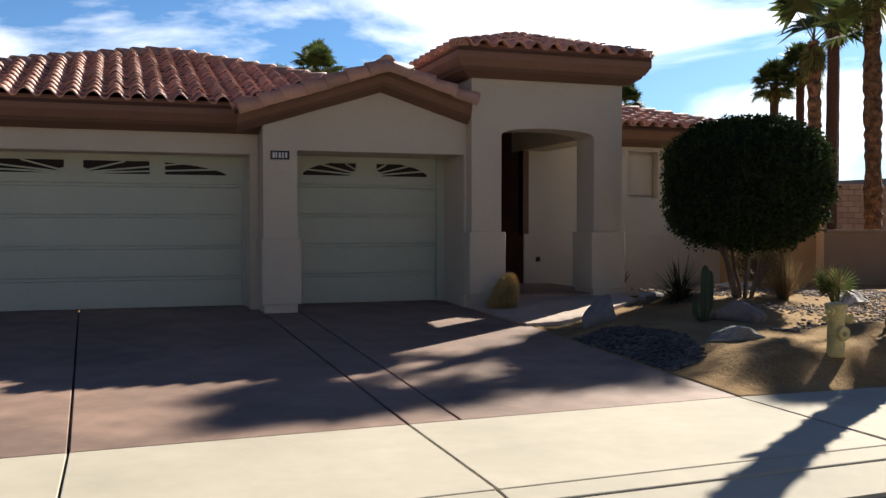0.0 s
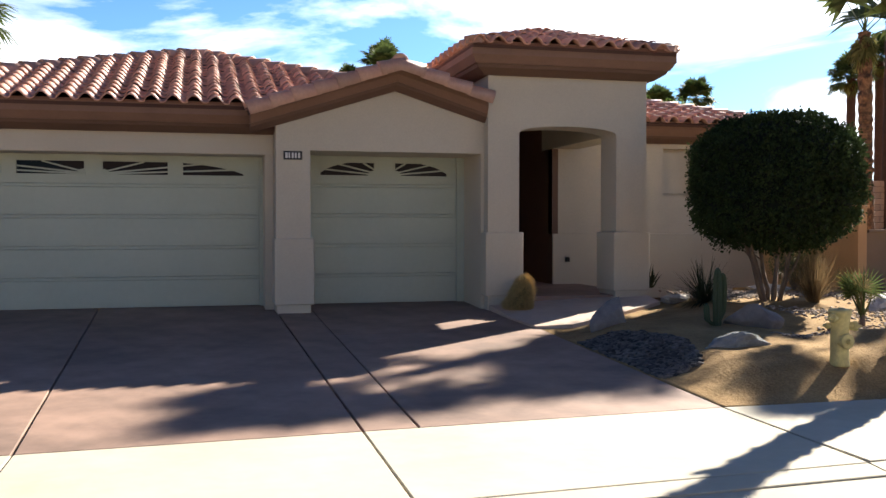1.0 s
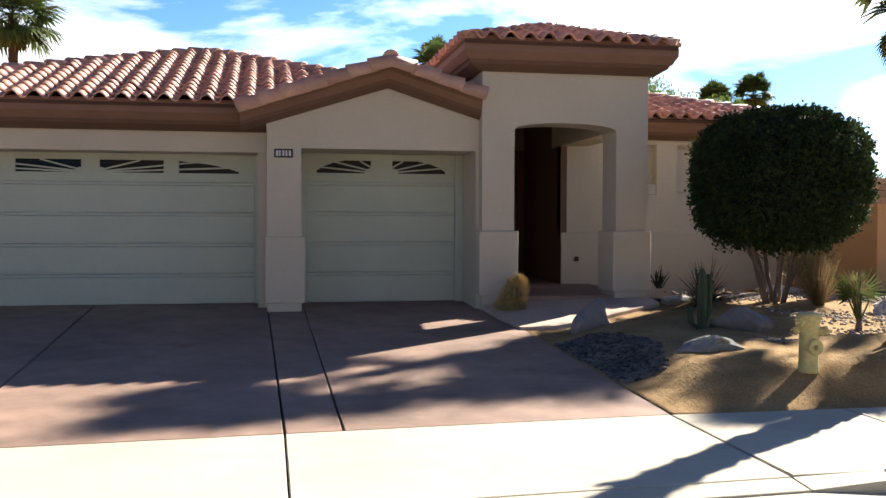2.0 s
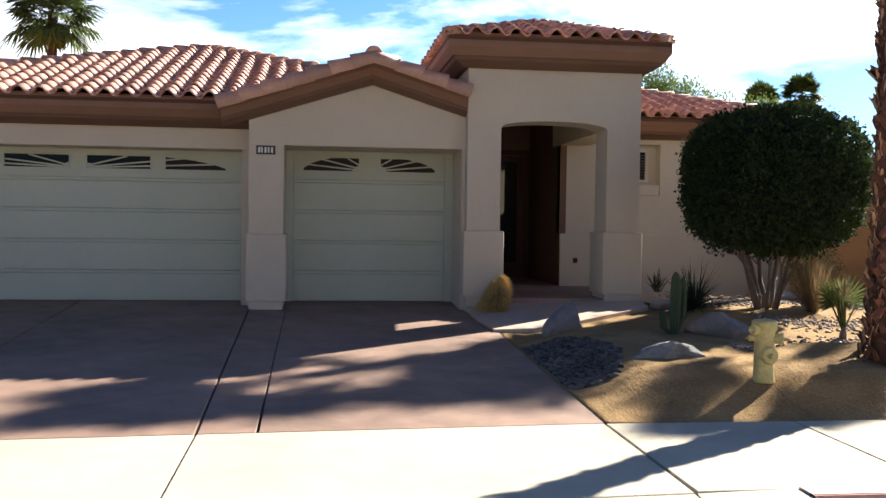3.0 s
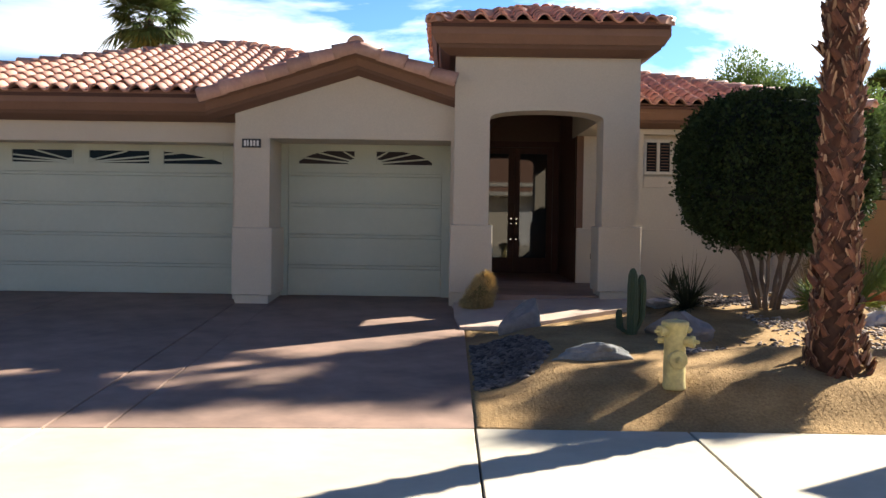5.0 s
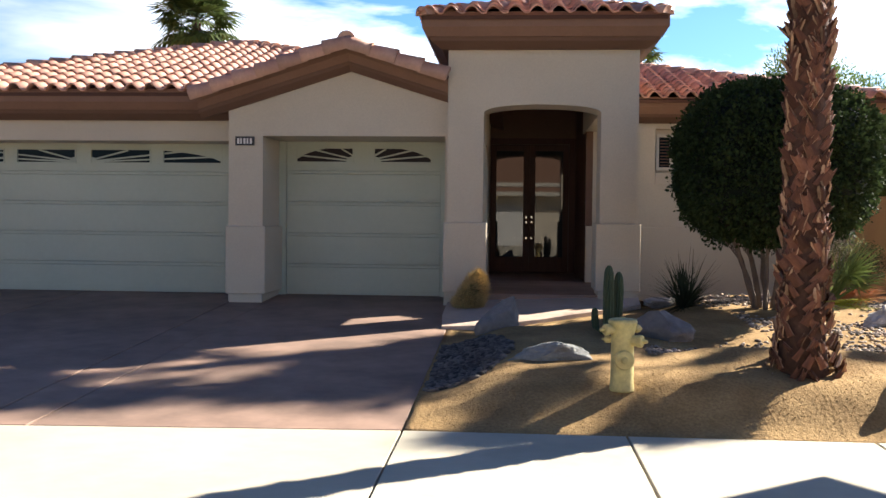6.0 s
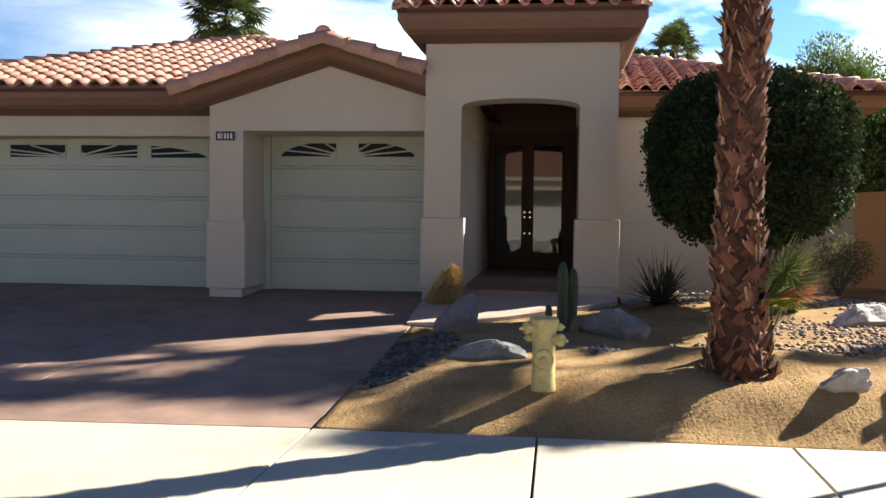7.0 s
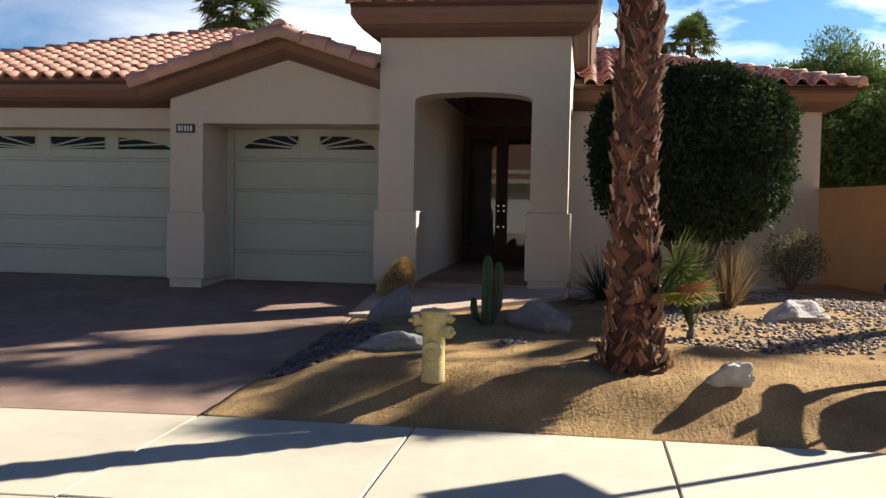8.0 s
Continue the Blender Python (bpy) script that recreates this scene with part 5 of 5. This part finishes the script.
def spiny_ball(x, y, z, r, h, label):
    t = thing("barrel_cactus", x, y, z, label, "cactus")
    bm = bmesh.new()
    n, m = 26, 10
    rings = []
    for j in range(m + 1):
        f = j / m
        rad = r * math.sin(math.pi * (0.18 + 0.80 * f)) ** 0.6
        rings.append([bm.verts.new((rad * (1 + 0.07 * (1 if i % 2 else -1)) * math.cos(2 * math.pi * i / n), rad * (1 + 0.07 * (1 if i % 2 else -1)) * math.sin(2 * math.pi * i / n), h * f)) for i in range(n)])
    for a, b in zip(rings, rings[1:]):
        for i in range(n):
            bm.faces.new((a[i], a[(i + 1) % n], b[(i + 1) % n], b[i]))
    bm.faces.new(rings[-1])
    def lump(p):
        p = p * (1 + 0.30 * noise.noise(p * 5 + Vector((3, 0, 0))))
        # the top sits towards one side, the other shoulder is lower
        return Vector((p.x * (1.0 if p.x > 0 else 1.25) + 0.10 * p.z, p.y, p.z * (1 - 0.28 * smoothstep(0.02, -0.20, p.x))))
    for v in bm.verts:
        v.co = lump(v.co)
    part("body", bm, OLIVE, t)
    rr = random.Random(9)
    vs, fs = [], []
    for _ in range(9000):
        f, a = rr.random() ** 0.9, rr.uniform(0, 6.283)
        rad = r * math.sin(math.pi * (0.18 + 0.80 * f)) ** 0.6
        p = Vector((rad * math.cos(a), rad * math.sin(a), h * f))
        p = lump(p)
        d = (Vector((math.cos(a), math.sin(a), 1.6 * (f - 0.4))) + Vector((rr.gauss(0, .5), rr.gauss(0, .5), rr.gauss(0, .5)))).normalized()
        q = d.cross(Vector((rr.gauss(0, 1), rr.gauss(0, 1), rr.gauss(0, 1)))).normalized() * 0.0035
        k = len(vs)
        e = p + d * rr.uniform(0.05, 0.105) * (1 + 0.25 * noise.noise(p * 9))
        vs += [tuple(p - q), tuple(p + q), tuple(e)]
        fs.append((k, k + 1, k + 2))
    tagged(raw("spine_coat", vs, fs, SPINES, t), "dense golden spines", kind="stuff")


spiny_ball(5.66, 13.47, 0.72, 0.175, 0.47, "golden-spined barrel cactus beside the porch column")


def blades(name, x, y, n, length, width, seed, material, label, category, upright=0.5, group="", curl=0.35, z=None):
    rr = random.Random(seed)
    vs, fs = [], []
    for i in range(n):
        a = rr.uniform(0, 6.283)
        el = min(1.5, max(0.1, rr.gauss(upright, 0.35)))
        L = length * rr.uniform(0.6, 1.1)
        d = Vector((math.cos(a) * math.cos(el), math.sin(a) * math.cos(el), math.sin(el)))
        side = Vector((-math.sin(a), math.cos(a), 0)) * width * rr.uniform(0.7, 1.2)
        p = Vector((rr.gauss(0, 0.03), rr.gauss(0, 0.03), 0))
        k = len(vs)
        for f, w in ((0, 0.6), (0.35, 1.0), (0.7, 0.6), (1.0, 0.06)):
            c = p + d * L * f - Vector((0, 0, 1)) * L * curl * f * f * math.cos(el)
            vs += [tuple(c + side * w), tuple(c - side * w)]
        for s in range(3):
            fs.append((k + 2 * s, k + 2 * s + 1, k + 2 * s + 3, k + 2 * s + 2))
    ob = raw(name, vs, fs, material)
    ob.location = (x, y, (yard_z(x, y) if z is None else z) - 0.01)
    return tagged(ob, label, category, group)


blades("agave", 8.5, 12.95, 300, 0.85, 0.009, 31, AGAVE, "spiky dark agave in front of the wing wall", "agave", upright=0.6)
blades("agave", 8.9, 15.6, 26, 0.45, 0.02, 32, AGAVE, "small spiky plant below the wing window", "agave", upright=0.9)
blades("dry_grass", 9.95, 12.25, 560, 0.92, 0.005, 33, STRAW, "tall dry ornamental grass clump", "grass", upright=1.25, curl=0.15)


def young_palm(x, y, z, label, kinds, seed, fan=0.55):
    """A seedling fan palm: each frond a part; kinds are (name, material, count, lowest, highest, length, bearing, spread)."""
    t = thing("young_palm", x, y, z, label, "palm tree")
    rr = random.Random(seed)
    part("heart", tube(bmesh.new(), [(0, 0, -0.06), (0.01, 0, 0.05), (0.02, 0, 0.14)], [0.05, 0.045, 0.02], 7), BARK, t)
    for nm, m_, cnt, e0, e1, ln, bearing, spread in kinds:
        for i in range(cnt):
            vs, fs = [], []
            a, el = bearing + rr.uniform(-spread, spread), rr.uniform(e0, e1)
            frond(vs, fs, Vector((0.01, 0, 0.06)), (math.cos(a) * math.cos(el), math.sin(a) * math.cos(el), math.sin(el)), ln * rr.uniform(0.8, 1.1), rr, droop=0.12, fan=0.25 if nm == "dry_spear" else fan, n=20, wide=0.032)
            raw(nm, vs, fs, m_, t)
    return t


young_palm(9.30, 10.35, yard_z(9.30, 10.35), "upright olive young fan palm with drying fronds", [("green_frond", FROND, 5, 1.15, 1.45, 0.98, 0.0, 3.1), ("dry_frond", FROND_DRY, 4, 1.20, 1.50, 0.90, 0.0, 3.1), ("dry_spear", STRAW, 2, 1.45, 1.52, 1.28, 0.0, 3.1)], 77, fan=0.40)
# a seedling that has rooted in the leaf bases of the tall palm
young_palm(PX + 0.20, PY + 0.04, 1.24, "young fan palm with yellow and red fronds on a palm trunk",
           [("green_frond", FROND_GREEN, 8, 0.55, 1.35, 0.64, 0.1, 0.8), ("yellow_frond", FROND_YELLOW, 6, -0.15, 0.40, 0.42, -0.75, 0.7), ("red_frond", FROND_RED, 5, 0.05, 0.42, 0.56, -0.05, 0.40)], 78)


def shrub(x, y, rx, rz, n, seed, material, label, size=0.035, lift=0.1, stems=6):
    t = thing("shrub", x, y, yard_z(x, y), label, "shrub")

    def place(r):
        d = Vector((r.gauss(0, 1), r.gauss(0, 1), r.gauss(0, 1))).normalized()
        k = r.random() ** 0.45 * (1 + 0.25 * noise.noise(d * 2.5 + Vector((seed, 0, 0))))
        return Vector((d.x * rx * k, d.y * rx * k, lift + rz + d.z * rz * k)), d
    a, b = leaf_cloud(n, place, size, seed)
    raw("foliage", a, b, material, t)
    r = random.Random(seed)
    for i in range(stems):
        an = i * 6.283 / stems
        part("stem", tube(bmesh.new(), [(0, 0, -0.03), (0.3 * rx * math.cos(an), 0.3 * rx * math.sin(an), rz * 0.7), (0.75 * rx * math.cos(an), 0.75 * rx * math.sin(an), rz * 1.4)], [0.014, 0.010, 0.005], 5), BARK, t)
    return t


shrub(11.1, 14.4, 0.46, 0.38, 5200, 91, OLIVE, "airy olive-green shrub at the house corner", size=0.026, lift=0.10, stems=12)

# ---- garden walls ----
ret_wall = tagged(part("garden_wall", prism(bmesh.new(), [(12.0, 16.9, 0.6), (12.18, 16.9, 0.6), (12.5, 14.3, 0.6), (12.32, 14.3, 0.6)], (0, 0, 1.74)), TAN_WALL), "tan stucco garden wall beside the house", "wall", kind="structure")
part("wall_cap", prism(bmesh.new(), [(11.97, 16.93, 2.34), (12.21, 16.93, 2.34), (12.53, 14.27, 2.34), (12.29, 14.27, 2.34)], (0, 0, 0.06)), TAN_WALL, ret_wall)
low_wall = tagged(part("low_garden_wall", boxed(12.5, 26, 14.3, 14.5, 0.6, 1.90), LOW_WALL), "low brown stucco garden wall with a flat cap", "wall", kind="structure")
part("wall_cap", boxed(12.52, 26, 14.27, 14.53, 1.90, 1.96, bevel=0.01), LOW_WALL, low_wall)
bw = tagged(part("block_wall", boxed(14.4, 30, 20.02, 20.18, 0.4, 3.14), JOINT), "tan slump-block boundary wall", "wall", kind="structure")
block_me = mesh(boxed(0, 0.392, 0, 0.20, 0, 0.142, bevel=0.012), "block", BLOCK)
for r in range(18):
    for c in range(36):
        ob = new("block", block_me)
        ob.parent = bw
        ob.location = (14.4 + c * 0.40 + 0.2 * (r % 2), 20.0, 0.45 + r * 0.15)

# ---- trees behind the wall ----
def feathery_tree(x, y, z0, height, rx, rz, n, seed, label, leaf=None, size=0.14, slim=0.22):
    t = thing("tree", x, y, z0, label, "tree", "background trees")
    rr = random.Random(seed)
    clumps = []
    for i in range(60):
        d = Vector((rr.gauss(0, 1), rr.gauss(0, 1), rr.gauss(0, 0.8))).normalized() * rr.uniform(0.45, 1.0)
        clumps.append((Vector((d.x * rx, d.y * rx, height - rz + d.z * rz)), rr.uniform(0.28, 0.55) * rz))

    def place(r):
        c, s = r.choice(clumps)
        d = Vector((r.gauss(0, 1), r.gauss(0, 1), r.gauss(0, 1))).normalized()
        return c + d * s * r.random() ** 0.5, d + Vector((0, 0, 0.9))
    a, b = leaf_cloud(n, place, size, seed, slim)
    raw("crown", a, b, leaf or TREE_LEAF, t)
    bm = tube(bmesh.new(), [(0, 0, 0), (0.1, 0, height * 0.3), (0.0, 0.1, height * 0.55)], [0.2, 0.16, 0.12], 8)
    part("trunk", bm, BARK, t)
    for i in range(8):
        c = clumps[i][0]
        part("limb", tube(bmesh.new(), [(0.05, 0.05, height * 0.45), tuple(c * 0.6 + Vector((0, 0, height * 0.2))), tuple(c)], [0.09, 0.05, 0.02], 6), BARK, t)
    return t


feathery_tree(15.9, 42.0, 0.6, 7.0, 2.2, 2.4, 130000, 101, "feathery light green tree far behind the wing roof", size=0.12)
feathery_tree(18.4, 43.0, 0.6, 8.2, 2.6, 2.7, 130000, 102, "feathery green tree far behind the garden wall")
feathery_tree(21.8, 42.0, 0.6, 7.0, 2.6, 2.8, 130000, 105, "feathery green tree far behind the garden wall")
feathery_tree(14.0, 21.6, 0.6, 4.3, 1.5, 1.9, 90000, 104, "dense dark green shrub tree beside the house", SHRUB_LEAF, 0.08, 0.35)
feathery_tree(16.8, 23.4, 0.6, 3.6, 1.4, 1.5, 80000, 106, "dense green shrub tree behind the garden wall", SHRUB_LEAF, 0.08, 0.35)

# ---- pole and mailbox by the kerb ----
pole = thing("street_sign", 11.58, 8.21, yard_z(11.58, 8.21), "grey steel street sign pole in the soil beside the pavement", "sign", turn=36)
part("pole", lathe(bmesh.new(), [(0.036, -0.1), (0.036, 2.76)], 10), GALV, pole)
part("sign_plate", boxed(-0.012, 0.0, -0.03, 0.50, 2.06, 2.66, bevel=0.004), GALV, pole)
box_post = thing("mailbox", 10.95, 8.28, yard_z(10.95, 8.28), "dark mailbox on a post with a lower cabinet beside it", "mailbox", turn=126)
part("post", boxed(0.23, 0.34, -0.05, 0.05, -0.12, 0.86, bevel=0.008), BARK, box_post)
part("cabinet", boxed(-0.34, 0.15, -0.05, 0.05, -0.12, 0.575, bevel=0.02), BRONZE, box_post)
letter_box = part("box", boxed(-0.29, 0.53, -0.06, 0.06, 0.655, 0.80, bevel=0.045), BRONZE, box_post)
part("bracket", boxed(-0.10, -0.06, -0.02, 0.02, 0.57, 0.66), BRONZE, letter_box)

# ---- opposite side of the street, seen only in the door glass ----
opp = thing("opposite_house", 6, -16, 0.4, "cream house with a clay tile roof across the street", "house")
part("wall", boxed(-11, 11, -9, 0, 0, 3.0), STUCCO, opp)
part("garage_door", boxed(-3.5, 1.5, -0.01, 0.03, 0.05, 2.4), PLATE_WHITE, opp)
part("garage_door", boxed(3.2, 6.0, -0.01, 0.03, 0.05, 2.4), PLATE_WHITE, opp)
part("fascia", boxed(-11.6, 11.6, 0.86, 0.92, 2.92, 3.14), SHUTTER, opp, "cream fascia board")
part("soffit", boxed(-11.6, 11.6, 0.0, 0.86, 3.0, 3.06), STUCCO, opp)
part("gable_fascia", boxed(-4.6, 6.9, 0.30, 0.36, 3.46, 3.68), SHUTTER, opp, "cream fascia board")
bm = bmesh.new()
prism(bm, [(-11.6, 0.92, 3.06), (-11.6, -13.0, 3.06), (-11.6, -6.0, 7.2)], (23.2, 0, 0))
part("roof", bm, TRIM, opp)
tagged(part("opposite_pavement", boxed(-40, 50, -16, -6.0, 0.1, 0.38), WALK), "pale concrete driveway and pavement across the street", "pavement", kind="structure")

# low far hills
hv, hf = [], []
for i in range(61):
    a = radians(-60 + 5 * i)
    hgt = 55 + 40 * noise.noise((i * 0.45, 0, 5))
    hv += [(1300 * math.cos(a), 1300 * math.sin(a), -5), (1300 * math.cos(a), 1300 * math.sin(a), max(10, hgt)), (1420 * math.cos(a), 1420 * math.sin(a), -5)]
for i in range(60):
    k = 3 * i
    hf += [(k, k + 3, k + 4, k + 1), (k + 1, k + 4, k + 5, k + 2)]
tagged(raw("backdrop_hills", hv, hf, HILL), "low hazy hills on the horizon", "backdrop", kind="structure")
